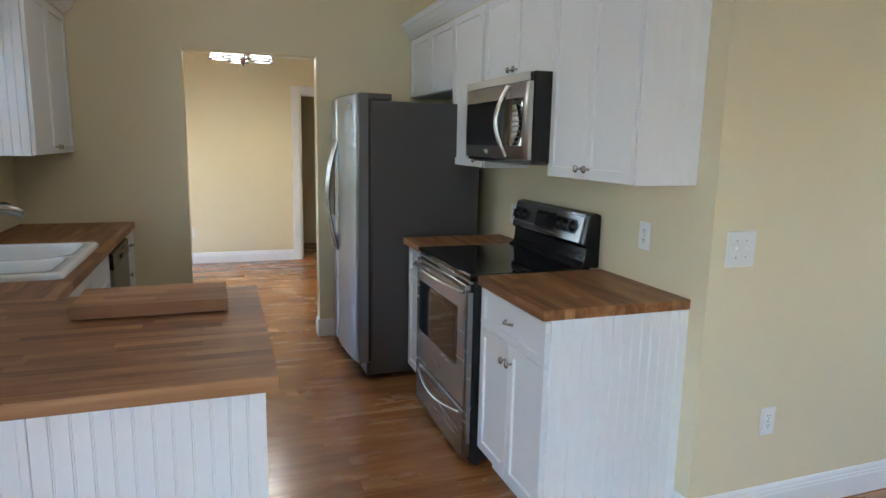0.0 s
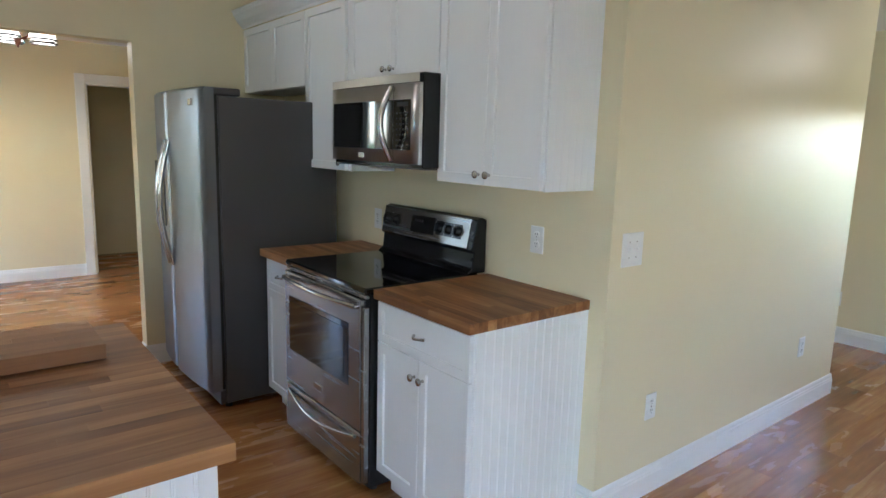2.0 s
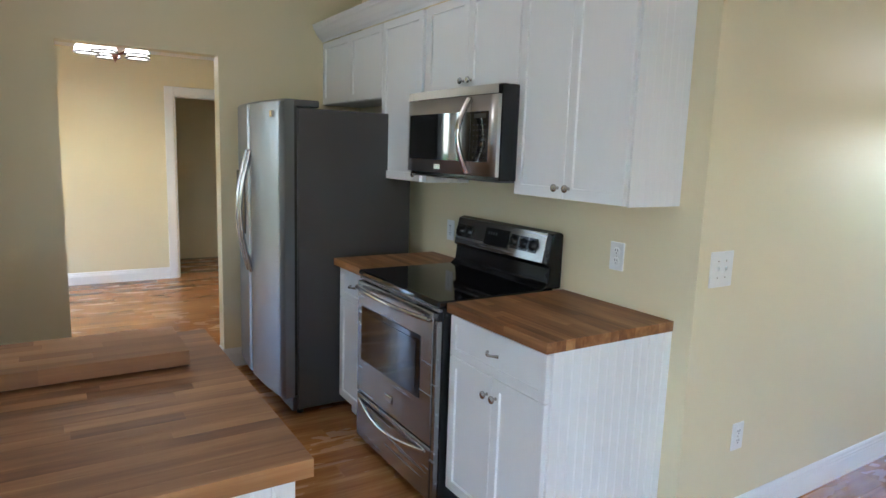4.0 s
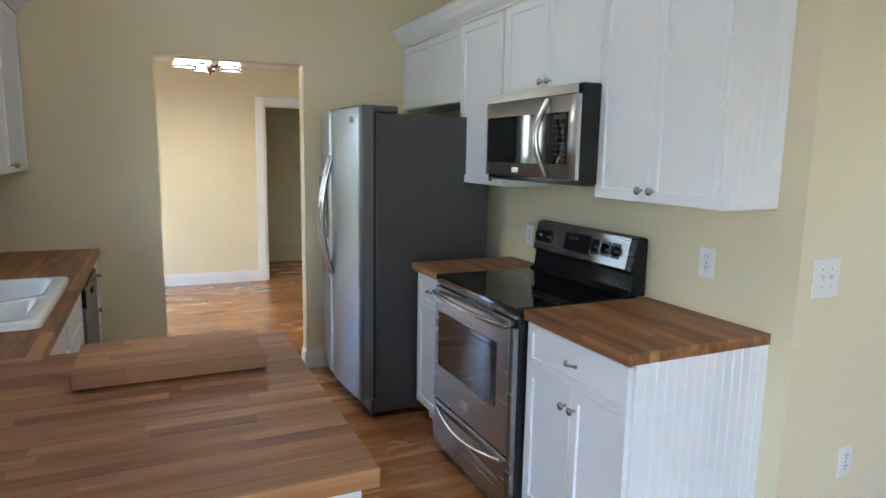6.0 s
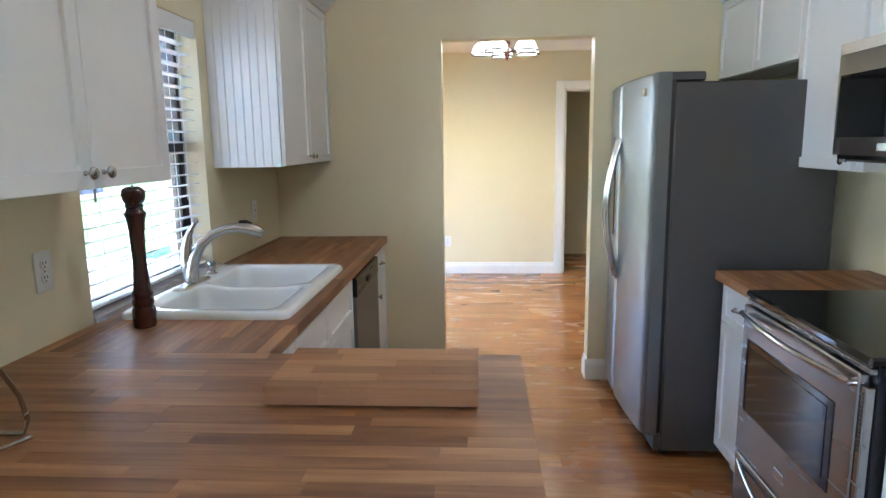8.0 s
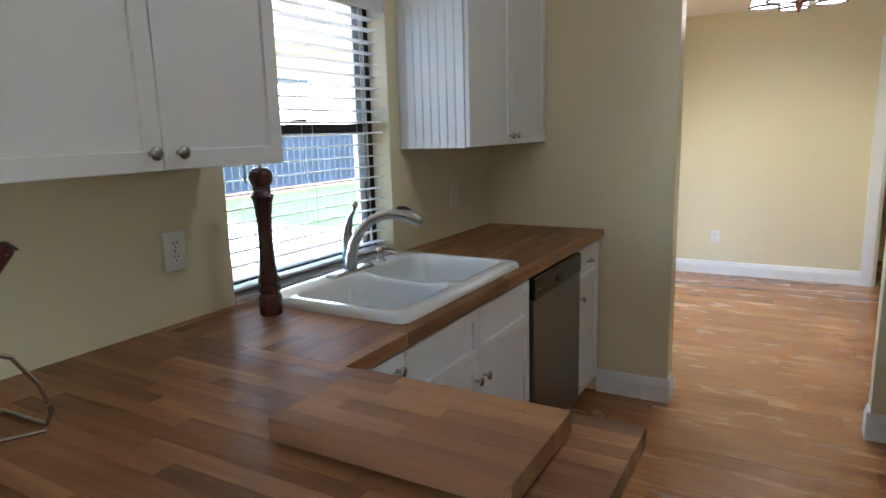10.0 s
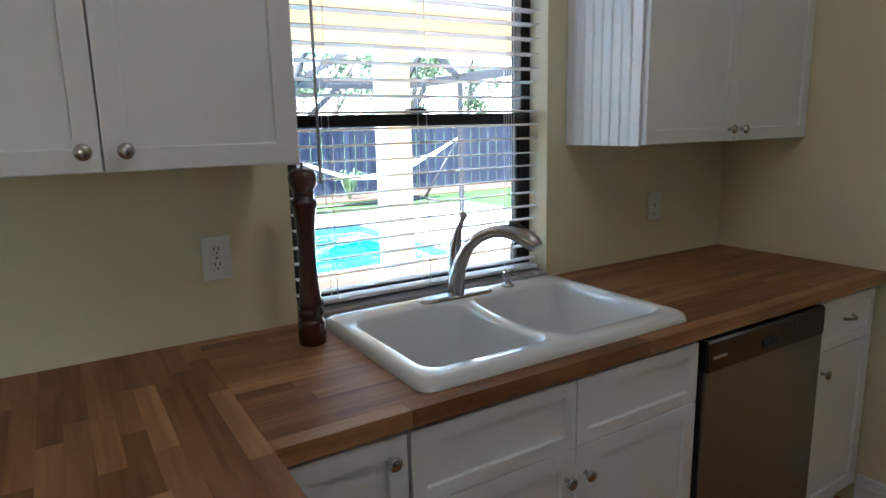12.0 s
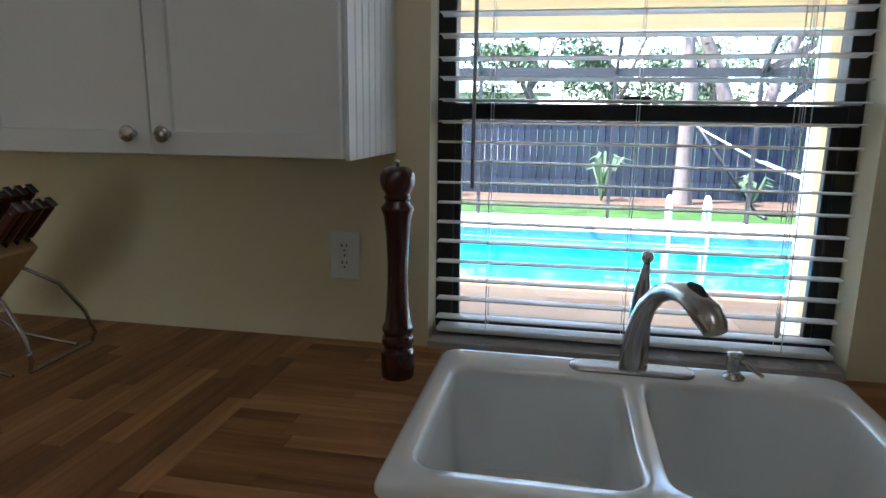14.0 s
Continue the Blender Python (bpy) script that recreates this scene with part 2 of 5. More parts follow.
structure("wall_partition", boxes((EX, 4.30, SY, SY + 0.12, 0, 3.3), (4.18, 4.30, SY + 0.12, 4.97, 0, 3.3)), M_WALL, "cream painted satin partition wall with a free corner", "wall")
structure("wall_far", boxes((FX, FX + 0.15, -3.3, 0.70, 0, 3.3), (FX, FX + 0.15, 1.11, 1.17, 0.92, 1.80), (FX, FX + 0.15, 0.70, 1.60, 0, 0.92), (FX, FX + 0.15, 0.70, 1.60, 1.80, 3.3), (FX, FX + 0.15, 1.60, 5.1, 0, 3.3)), M_WALL, "cream painted living room wall", "wall")
structure("wall_south", boxes((WX, FX, -3.42, -3.27, 0, 3.3)), M_WALL, "cream painted wall of the living room", "wall")
structure("wall_passage_end", boxes((4.30, FX, 4.97, 5.1, 0, 3.3)), M_WALL, "cream painted wall closing the passage", "wall")
structure("wall_dining_north", boxes((-1.2, 1.18, 8.09, 8.21, 0, 2.6), (1.18, 1.995, 8.09, 8.21, 2.05, 2.6), (1.995, 3.2, 8.09, 8.21, 0, 2.6)), M_WALL, "cream painted dining room wall with a doorway", "wall")
structure("wall_dining_west", boxes((-1.185, -0.985, 4.97, 6.3, -0.3, 2.6), (-1.185, -0.985, 6.3, 7.4, -0.3, -0.001), (-1.185, -0.985, 6.3, 7.4, 2.0, 2.6), (-1.185, -0.985, 6.82, 6.88, 0.0, 1.999), (-1.185, -0.985, 7.4, 8.09, -0.3, 2.6)), M_WALL, "cream painted dining room wall with a glass door opening", "wall")
structure("wall_dining_east", boxes((3.05, 3.2, 4.97, 8.09, 0, 2.6)), M_WALL, "cream painted dining room wall", "wall")
structure("wall_hallway", boxes((0.7, 3.2, 9.35, 9.47, -0.18, 2.6), (0.58, 0.7, 8.21, 9.47, -0.18, 2.6), (3.05, 3.2, 8.21, 9.35, -0.18, 2.6)), M_WALL, "cream painted hallway wall in shade", "wall")


def slab(pts, thick):
    """A flat or sloping plate over four corner points."""
    bm = bmesh.new()
    low = [bm.verts.new(p) for p in pts]
    high = [bm.verts.new((p[0], p[1], p[2] + thick)) for p in pts]
    bm.faces.new(low)
    bm.faces.new(high[::-1])
    for i in range(4):
        bm.faces.new((low[i], high[i], high[(i + 1) % 4], low[(i + 1) % 4]))
    bmesh.ops.recalc_face_normals(bm, faces=bm.faces[:])
    return bm


structure("ceiling", slab([(-1.2, -3.45, 3.02), (FX + 0.2, -3.45, 2.42), (FX + 0.2, 5.2, 2.42), (-1.2, 5.2, 3.02)], 0.1), M_CEIL, "white sloping textured ceiling", "ceiling")
structure("ceiling_dining", boxes((-1.2, 3.25, 4.975, 9.5, CEIL, CEIL + 0.1)), M_CEIL, "white flat dining room ceiling", "ceiling")
floor = structure("floor", boxes((-1.18, 5.75, -3.4, 9.5, -0.2, -0.012)), M_FLOOR, "honey brown wood laminate plank floor", "floor")

BASE = [(0.0, 0.0), (0.015, 0.0), (0.015, 0.088), (0.0125, 0.094), (0.0125, 0.102), (0.009, 0.108), (0.008, 0.120), (0.004, 0.128), (0.0, 0.130)]


def extrude(profile, a, b, out):
    """A moulding of the given (out, up) profile from a to b on the floor plan."""
    bm = bmesh.new()
    a, b, out = Vector((*a, 0)), Vector((*b, 0)), Vector((*out, 0))
    ends = [[bm.verts.new(p + out * o + Vector((0, 0, z))) for o, z in profile] for p in (a, b)]
    n = len(profile)
    for i in range(n):
        bm.faces.new((ends[0][i], ends[0][(i + 1) % n], ends[1][(i + 1) % n], ends[1][i]))
    bm.faces.new(ends[0])
    bm.faces.new(ends[1][::-1])
    bmesh.ops.recalc_face_normals(bm, faces=bm.faces[:])
    return bm


for a, b, out in (((EX - 0.015, SY), (4.315, SY), (0, -1)), ((EX, 2.037), (EX, SY), (-1, 0)), ((4.30, SY), (4.30, 4.97), (1, 0)), ((FX, -3.27), (FX, 4.97), (-1, 0)),
                  ((-0.335, NY), (0.053, NY), (0, -1)), ((0.038, NY), (0.038, NY + 0.12), (1, 0)), ((0.915, NY), (EX, NY), (0, -1)), ((0.930, NY), (0.930, NY + 0.12), (-1, 0)),
                  ((-0.985, 8.09), (1.083, 8.09), (0, -1)), ((2.095, 8.09), (3.05, 8.09), (0, -1)), ((WX, -0.45), (WX, 1.66), (1, 0))):
    structure("baseboard", extrude(BASE, a, b, out), M_TRIM, "white moulded baseboard", "baseboard")

# dining room doorway to the hall
door = thing("door_1", pose(1.18, 8.09, 0), "white cased open doorway to a dim hall", "doorway", kind="structure")
for nm, bx in (("casing", (-0.097, -0.005, -0.018, 0, 0, 2.125)), ("casing", (0.82, 0.912, -0.018, 0, 0, 2.125)), ("casing", (-0.005, 0.82, -0.018, 0, 2.035, 2.125))):
    bm = boxes(bx, bevel=0.004)
    part(nm, bm, M_TRIM, door)
for bx in ((-0.005, 0.015, 0, 0.125, 0, 2.035), (0.80, 0.82, 0, 0.125, 0, 2.035), (0.015, 0.80, 0, 0.125, 2.015, 2.035)):
    part("jamb", boxes(bx, bevel=0.002), M_TRIM, door)
part("stop", boxes((0.015, 0.027, 0.05, 0.09, 0, 2.015), bevel=0.002), M_TRIM, door)
part("strike_plate", boxes((0.014, 0.0175, 0.02, 0.048, 0.97, 1.03), bevel=0.001), M_NICKEL, door, "satin nickel strike plate")


# ---- cabinets ----
KNOB = [(0.0065, 0.0), (0.0065, 0.003), (0.0045, 0.006), (0.0045, 0.012), (0.0075, 0.016), (0.0145, 0.019), (0.0155, 0.023), (0.0135, 0.0265), (0.007, 0.0285), (0.0, 0.029)]


def knob(x, z, parent, y=-0.02):
    part("knob", lathe(KNOB, 16, pose(x, y, z, 90, 0, 0)), M_NICKEL, parent, "satin nickel round knob")


def pull(x, z, parent, y=-0.02):
    """A small bow handle."""
    bm = tube(arc((x - 0.034, y, z), (x + 0.034, y, z), (0, -0.024, 0), 12), [0.0065, 0.006, 0.005, 0.0045, 0.0045, 0.005, 0.0055, 0.005, 0.0045, 0.0045, 0.005, 0.006, 0.0065], 10)
    part("pull", bm, M_NICKEL, parent, "satin nickel bow pull")


def shaker(name, x0, x1, z0, z1, parent, rail=0.058, thick=0.02):
    """A framed door or drawer front with a sunk panel; its back lies at y = 0."""
    rail = min(rail, (z1 - z0) * 0.27, (x1 - x0) * 0.27)
    bm = bmesh.new()
    box(bm, x0, x1, -thick, 0, z0, z1, bevel=0.0016)
    bm.faces.ensure_lookup_table()
    face = max((f for f in bm.faces if f.normal.y < -0.9), key=lambda f: f.calc_area())
    bmesh.ops.inset_region(bm, faces=[face], thickness=rail, depth=0)
    bmesh.ops.inset_region(bm, faces=[face], thickness=0.0025, depth=-0.009)
    return part(name, bm, M_CAB, parent)


def bead(x0, x1, z0, z1, pitch=0.041, deep=0.0022, wide=0.0048, thick=0.008):
    """A beadboard sheet that faces -y, its back at y = 0, with upright grooves."""
    bm = bmesh.new()
    n = max(1, round((x1 - x0) / pitch))
    step = (x1 - x0) / n
    pts = [(x0, -thick)]
    for i in range(1, n):
        c = x0 + i * step
        pts += [(c - wide, -thick), (c - wide * 0.45, -thick + deep), (c - wide * 0.15, -thick + deep * 0.35), (c + wide * 0.15, -thick + deep * 0.35), (c + wide * 0.45, -thick + deep), (c + wide, -thick)]
    pts.append((x1, -thick))
    pts = pts + [(x1, 0.0), (x0, 0.0)]
    lo = [bm.verts.new((x, y, z0)) for x, y in pts]
    hi = [bm.verts.new((x, y, z1)) for x, y in pts]
    for i in range(len(pts)):
        j = (i + 1) % len(pts)
        bm.faces.new((lo[i], lo[j], hi[j], hi[i]))
    bmesh.ops.recalc_face_normals(bm, faces=bm.faces[:])
    return bm


def cabinet(name, m, w, depth, z0, z1, fronts, label, group, toe=0.0):
    """A cabinet unit; local x to the viewer's right, its front at y = 0, its back at y = depth."""
    c = thing(name, m, label, "cabinet", group)
    part("body", boxes((0.001, w - 0.001, 0.001, depth, z0 + toe, z1), bevel=0.001), M_CAB, c)
    if toe:
        part("toe_kick", boxes((0.001, w - 0.001, 0.06, depth, z0, z0 + toe - 0.002)), M_CAB, c)
    for f in fronts:
        kind, x0, x1, fz0, fz1 = f[:5]
        d = shaker(kind, x0, x1, fz0, fz1, c)
        if len(f) > 5 and f[5]:
            (pull if kind == "drawer_front" and f[5] == "pull" else knob)(f[6], f[7], d)
    return c


def east(y, x=1.34):
    return pose(x, y, 0, 0, 0, -90)


def west(y, x=-0.34):
    return pose(x, y, 0, 0, 0, 90)


CT, CB = 0.915, 0.877          # worktop: top and underside

# east wall, base units
c = cabinet("base_cabinet", east(2.630), 0.588, 0.585, 0.0, CB - 0.001,
            [("drawer_front", 0.004, 0.584, 0.6975, 0.866, "pull", 0.292, 0.784), ("door", 0.004, 0.293, 0.118, 0.6942, "knob", 0.268, 0.622), ("door", 0.296, 0.584, 0.118, 0.6942, "knob", 0.322, 0.622)],
            "white shaker base cabinet with beadboard end beside the range", "white base cabinets", toe=0.105)
bm = bead(-0.0, 0.59, 0.0, CB - 0.002, deep=0.0032, wide=0.0034)
bm.transform(Matrix.Translation((0.588, 0.0, 0)) @ pose(0, 0, 0, 0, 0, 90))
part("end_panel", bm, M_CAB, c, "white beadboard end panel")
cabinet("base_cabinet", east(3.772), 0.365, 0.585, 0.0, CB - 0.001,
        [("drawer_front", 0.004, 0.361, 0.6975, 0.866, "pull", 0.182, 0.784), ("door", 0.004, 0.361, 0.118, 0.6942, "knob", 0.33, 0.622)],
        "white shaker base cabinet between range and refrigerator", "white base cabinets", toe=0.105)

# east wall, upper units
UF = 1.655
UT = 2.235


def upper_east(y1, y0, z0, fronts, label):
    w = y1 - y0
    return cabinet("wall_cabinet", east(y1, UF), w, EX - UF - 0.002, z0, UT, fronts, label, "white wall cabinets")


c = upper_east(2.661, 2.057, 1.348, [("door", 0.002, 0.301, 1.350, UT - 0.004, "knob", 0.272, 1.392), ("door", 0.304, 0.602, 1.350, UT - 0.004, "knob", 0.333, 1.392)], "white shaker wall cabinet with beadboard end panel")
bm = bead(0.0, 0.272, 1.346, UT, deep=0.0008, wide=0.0024)
bm.transform(Matrix.Translation((0.604, 0.0, 0)) @ pose(0, 0, 0, 0, 0, 90))
part("end_panel", bm, M_CAB, c, "white beadboard end panel")
upper_east(3.417, 2.664, 1.803, [("door", 0.002, 0.375, 1.806, UT - 0.004, "knob", 0.345, 1.845), ("door", 0.378, 0.751, 1.806, UT - 0.004, "knob", 0.408, 1.845)], "white shaker wall cabinet above the microwave")
upper_east(3.918, 3.420, 1.352, [("door", 0.002, 0.456, 1.355, UT - 0.004, "knob", 0.421, 1.392)], "white single-door shaker wall cabinet beside the refrigerator")
upper_east(4.846, 3.921, 1.812, [("door", 0.002, 0.461, 1.815, UT - 0.004), ("door", 0.464, 0.923, 1.815, UT - 0.004)], "white shaker wall cabinet above the refrigerator")
CROWN = [(0.0, 0.0), (0.006, 0.0), (0.010, 0.012), (0.022, 0.020), (0.045, 0.045), (0.062, 0.075), (0.070, 0.082), (0.072, 0.098), (0.078, 0.102), (0.078, 0.112), (0.0, 0.112)]


def crown(a, b, out, z, label):
    bm = extrude(CROWN, a, b, out)
    bmesh.ops.translate(bm, vec=(0, 0, z), verts=bm.verts[:])
    return tagged(part("crown_moulding", bm, M_CAB), label, "moulding")


crown((UF - 0.02, 4.846), (UF - 0.02, 2.046), (-1, 0), UT + 0.001, "white crown moulding on top of the wall cabinets")

# west wall, base units
cabinet("base_cabinet", west(2.668), 0.257, 0.60, 0.0, CB - 0.001, [("door", 0.004, 0.253, 0.118, 0.866, "knob", 0.214, 0.822)], "white narrow shaker base cabinet in the corner", "white base cabinets", toe=0.105)
cabinet("sink_cabinet", west(2.927), 0.894, 0.60, 0.0, 0.692,
        [("drawer_front", 0.003, 0.444, 0.6975, 0.866), ("drawer_front", 0.447, 0.891, 0.6975, 0.866), ("door", 0.003, 0.444, 0.118, 0.6942, "knob", 0.415, 0.622), ("door", 0.447, 0.891, 0.118, 0.6942, "knob", 0.477, 0.622)],
        "white shaker sink cabinet with two false drawer fronts", "white base cabinets", toe=0.105)
cabinet("base_cabinet", west(4.438), 0.40, 0.60, 0.0, CB - 0.001,
        [("drawer_front", 0.004, 0.352, 0.6975, 0.866, "pull", 0.178, 0.790), ("door", 0.004, 0.352, 0.118, 0.6942, "knob", 0.036, 0.622)], "white shaker base cabinet beside the dishwasher", "white base cabinets", toe=0.105)

# west wall, upper units
WU = -0.66
WD = WU - WX - 0.002


def upper_west(y0, y1, fronts, label):
    return cabinet("wall_cabinet", west(y0, WU), y1 - y0, WD, 1.380, UT, fronts, label, "white wall cabinets")


c = upper_west(3.950, 4.845, [("door", 0.002, 0.446, 1.382, UT - 0.004, "knob", 0.415, 1.420), ("door", 0.449, 0.893, 1.382, UT - 0.004, "knob", 0.480, 1.420)], "white shaker wall cabinet with beadboard side by the window")
bm = bead(0.0, WD, 1.378, UT)
bm.transform(pose(0, WD, 0, 0, 0, -90))
part("end_panel", bm, M_CAB, c, "white beadboard end panel")
c = upper_west(2.103, 2.851, [("door", 0.002, 0.374, 1.382, UT - 0.004, "knob", 0.343, 1.420), ("door", 0.377, 0.746, 1.382, UT - 0.004, "knob", 0.413, 1.420)], "white shaker wall cabinet next to the sink window")
bm = bead(0.0, WD, 1.378, UT)
bm.transform(Matrix.Translation((0.748, 0, 0)) @ pose(0, 0, 0, 0, 0, 90))
part("end_panel", bm, M_CAB, c, "white beadboard end panel")
upper_west(1.660, 2.100, [("door", 0.002, 0.438, 1.382, UT - 0.004, "knob", 0.405, 1.420)], "white single-door shaker wall cabinet over the peninsula")
crown((WU + 0.02, 4.846), (WU + 0.02, 3.94), (1, 0), UT + 0.001, "white crown moulding on the wall cabinet")
crown((WU + 0.02, 2.861), (WU + 0.02, 1.66), (1, 0), UT + 0.001, "white crown moulding on the wall cabinets")

# peninsula body
p = thing("peninsula", pose(0, 0, 0), "white beadboard kitchen peninsula base", "peninsula")
part("body", boxes((WX + 0.002, 0.335, 1.69, 2.60, 0.105, CB - 0.001)), M_CAB, p)
part("toe_kick", boxes((WX + 0.002, 0.335, 1.70, 2.54, 0.0, 0.104)), M_CAB, p)
bm = bead(-0.165, 0.345, 0.0, CB - 0.002)
bm.transform(Matrix.Translation((0, 1.69, 0)))
part("front_panel", bm, M_CAB, p, "white beadboard panel")
bm = bead(WX + 0.002, -0.187, 0.0, CB - 0.002)
bm.transform(Matrix.Translation((0, 1.69, 0)))
part("front_panel", bm, M_CAB, p, "white beadboard panel")
part("batten", boxes((-0.186, -0.166, 1.678, 1.69, 0.0, CB - 0.002), bevel=0.002), M_CAB, p)
bm = bead(1.692, 2.60, 0.0, CB - 0.002)
bm.transform(Matrix.Translation((0.336, 0, 0)) @ pose(0, 0, 0, 0, 0, 90))
part("end_panel", bm, M_CAB, p, "white beadboard panel")


# ---- dishwasher, range, microwave, refrigerator ----
d = thing("dishwasher", west(3.829, -0.335), "stainless steel dishwasher with black control strip", "dishwasher")
part("tub", boxes((0.003, 0.603, 0.0, 0.57, 0.10, 0.868)), M_BLACK, d)
part("door", boxes((0.004, 0.602, -0.028, -0.001, 0.135, 0.784), bevel=0.004), M_STEEL_DIM, d, "brushed stainless steel door")
bm = boxes((0.004, 0.602, -0.032, -0.001, 0.772, 0.866), bevel=0.006)
ctl = part("control_panel", bm, M_BLACK, d, "glossy black control strip")
part("latch", boxes((0.262, 0.328, -0.038, -0.030, 0.796, 0.822), bevel=0.003), M_RUBBER, ctl)
for i in range(4):
    part("button", boxes((0.36 + i * 0.022, 0.374 + i * 0.022, -0.0345, -0.031, 0.838, 0.846), bevel=0.001), M_GREY, ctl)
part("badge", boxes((0.03, 0.09, -0.0335, -0.031, 0.812, 0.820), bevel=0.0006), M_STEEL_DIM, ctl)
part("kick_plate", boxes((0.004, 0.602, 0.045, 0.06, 0.0, 0.13)), M_BLACK, d)

RY0, RY1 = 2.636, 3.400
RW = RY1 - RY0
r = thing("range", east(RY1, 1.292), "stainless electric range with black glass cooktop", "range")
part("body", boxes((0.004, RW - 0.004, 0.0, 0.60, 0.03, 0.892), bevel=0.003), M_BLACK, r, "black enamel side panels")
bm = boxes((0.0, RW, -0.028, 0.585, 0.893, 0.920), bevel=0.007)
part("cooktop", bm, M_BLACKGLASS, r, "glossy black ceramic cooktop")
part("trim", boxes((0.003, RW - 0.003, -0.022, -0.002, 0.872, 0.890), bevel=0.004), M_STEELH_DIM, r, "stainless vent trim")
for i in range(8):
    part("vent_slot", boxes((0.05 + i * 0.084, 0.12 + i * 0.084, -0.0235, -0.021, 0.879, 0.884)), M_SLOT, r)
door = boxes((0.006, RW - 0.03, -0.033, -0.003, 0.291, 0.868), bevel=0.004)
dr = part("oven_door", door, M_STEELH_DIM, r, "brushed stainless oven door")
part("window_frame", boxes((0.054, RW - 0.126, -0.0355, -0.032, 0.470, 0.748), bevel=0.002), M_BLACKGLASS, dr, "black window surround")
part("window", boxes((0.088, RW - 0.158, -0.0375, -0.035, 0.500, 0.722), bevel=0.001), M_BLACKGLASS, dr, "dark oven glass")
bm = tube(arc((0.028, -0.048, 0.838), (RW - 0.045, -0.048, 0.838), (0, -0.030, 0.0), 16), 0.0110, 12)
for x in (0.035, RW - 0.052):
    merge(bm, tube([(x, -0.03, 0.838), (x, -0.052, 0.838)], 0.012, 10))
part("handle", bm, M_CHROME, dr, "polished stainless bar handle")
part("badge", boxes((0.325, 0.395, -0.0365, -0.032, 0.352, 0.385), bevel=0.003), M_NICKEL, dr)
dw = part("storage_drawer", boxes((0.006, RW - 0.03, -0.033, -0.003, 0.048, 0.283), bevel=0.004), M_STEELH_DIM, r, "stainless storage drawer")
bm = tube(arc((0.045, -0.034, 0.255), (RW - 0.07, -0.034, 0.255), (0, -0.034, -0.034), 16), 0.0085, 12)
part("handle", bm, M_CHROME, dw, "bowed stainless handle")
part("side_strip", boxes((RW - 0.028, RW - 0.006, -0.028, -0.002, 0.058, 0.838), bevel=0.003), M_STEELH_DIM, r)
for i in range(14):
    part("vent_hole", boxes((RW - 0.021, RW - 0.013, -0.0295, -0.027, 0.66 + i * 0.012, 0.666 + i * 0.012)), M_SLOT, r)
bm = bmesh.new()
prof = [(0.515, 0.919), (0.548, 0.945), (0.556, 1.018), (0.538, 1.026), (0.566, 1.168), (0.598, 1.178), (0.626, 1.168), (0.626, 0.919)]
ends = [[bm.verts.new((x, y, z)) for y, z in prof] for x in (0.0, RW)]
for i in range(len(prof)):
    j = (i + 1) % len(prof)
    bm.faces.new((ends[0][i], ends[0][j], ends[1][j], ends[1][i]))
bm.faces.new(ends[0])
bm.faces.new(ends[1][::-1])
bmesh.ops.recalc_face_normals(bm, faces=bm.faces[:])
bmesh.ops.bevel(bm, geom=bm.edges[:], offset=0.006, segments=2, profile=0.5, affect="EDGES")
bg = part("backguard", bm, M_BLACK, r, "black enamel backguard")
tilt = Matrix.Translation((0, 0.5355, 1.026)) @ pose(0, 0, 0, -11.2, 0, 0)


M_KEY = material("key_print", (0.045, 0.045, 0.045), 0.5)


def on_guard(name, rows, mat, parent, label="", bevel=0.002):
    bm = boxes(*rows, bevel=bevel)
    bm.transform(tilt)
    return part(name, bm, mat, parent, label)


fp = on_guard("control_panel", [(0.015, RW - 0.035, -0.006, 0.004, 0.006, 0.148)], M_STEELH_DIM, bg, "brushed stainless control panel", 0.003)
on_guard("display", [(0.275, 0.475, -0.0085, -0.005, 0.035, 0.122)], M_BLACKGLASS, bg, "black glass display")
on_guard("display_text", [(0.305 + i * 0.02, 0.316 + i * 0.02, -0.0092, -0.008, 0.088, 0.102) for i in range(4)], M_KEY, bg, "", 0.0)
for x in (0.065, 0.135, 0.515, 0.582, 0.650):
    bm = lathe([(0.027, 0), (0.027, 0.006), (0.022, 0.008), (0.020, 0.022), (0.017, 0.025), (0.0, 0.025)], 20, pose(0, 0, 0, 90, 0, 0))
    merge(bm, boxes((-0.029, 0.029, -0.004, 0.0, -0.034, 0.034), bevel=0.0015))
    merge(bm, boxes((-0.005, 0.005, -0.032, -0.02, -0.02, 0.02), bevel=0.002))
    bm.transform(tilt @ Matrix.Translation((x, -0.006, 0.078)))
    part("control_knob", bm, M_BLACK, bg, "black control knob")
for x in (0.05, RW - 0.05):
    for y in (0.05, 0.55):
        part("leveling_foot", lathe([(0.018, 0.0), (0.018, 0.012), (0.008, 0.014), (0.008, 0.031)], 12, pose(x, y, 0)), M_RUBBER, r)

# microwave over the range
mw = thing("microwave", east(3.402, 1.548), "stainless over-range microwave with bowed handle", "microwave")
MW = 0.752
part("case", boxes((0.0, MW, 0.0, 0.378, 1.402, 1.800), bevel=0.004), M_BLACK, mw, "black case")
bm = bmesh.new()
n = 14
lo, hi, lob, hib = [], [], [], []
for i in range(n + 1):
    x = 0.004 + (MW - 0.008) * i / n
    y = -0.018 - 0.009 * math.sin(math.pi * i / n)
    lo.append(bm.verts.new((x, y, 1.418)))
    hi.append(bm.verts.new((x, y, 1.757)))
    lob.append(bm.verts.new((x, -0.001, 1.418)))
    hib.append(bm.verts.new((x, -0.001, 1.757)))
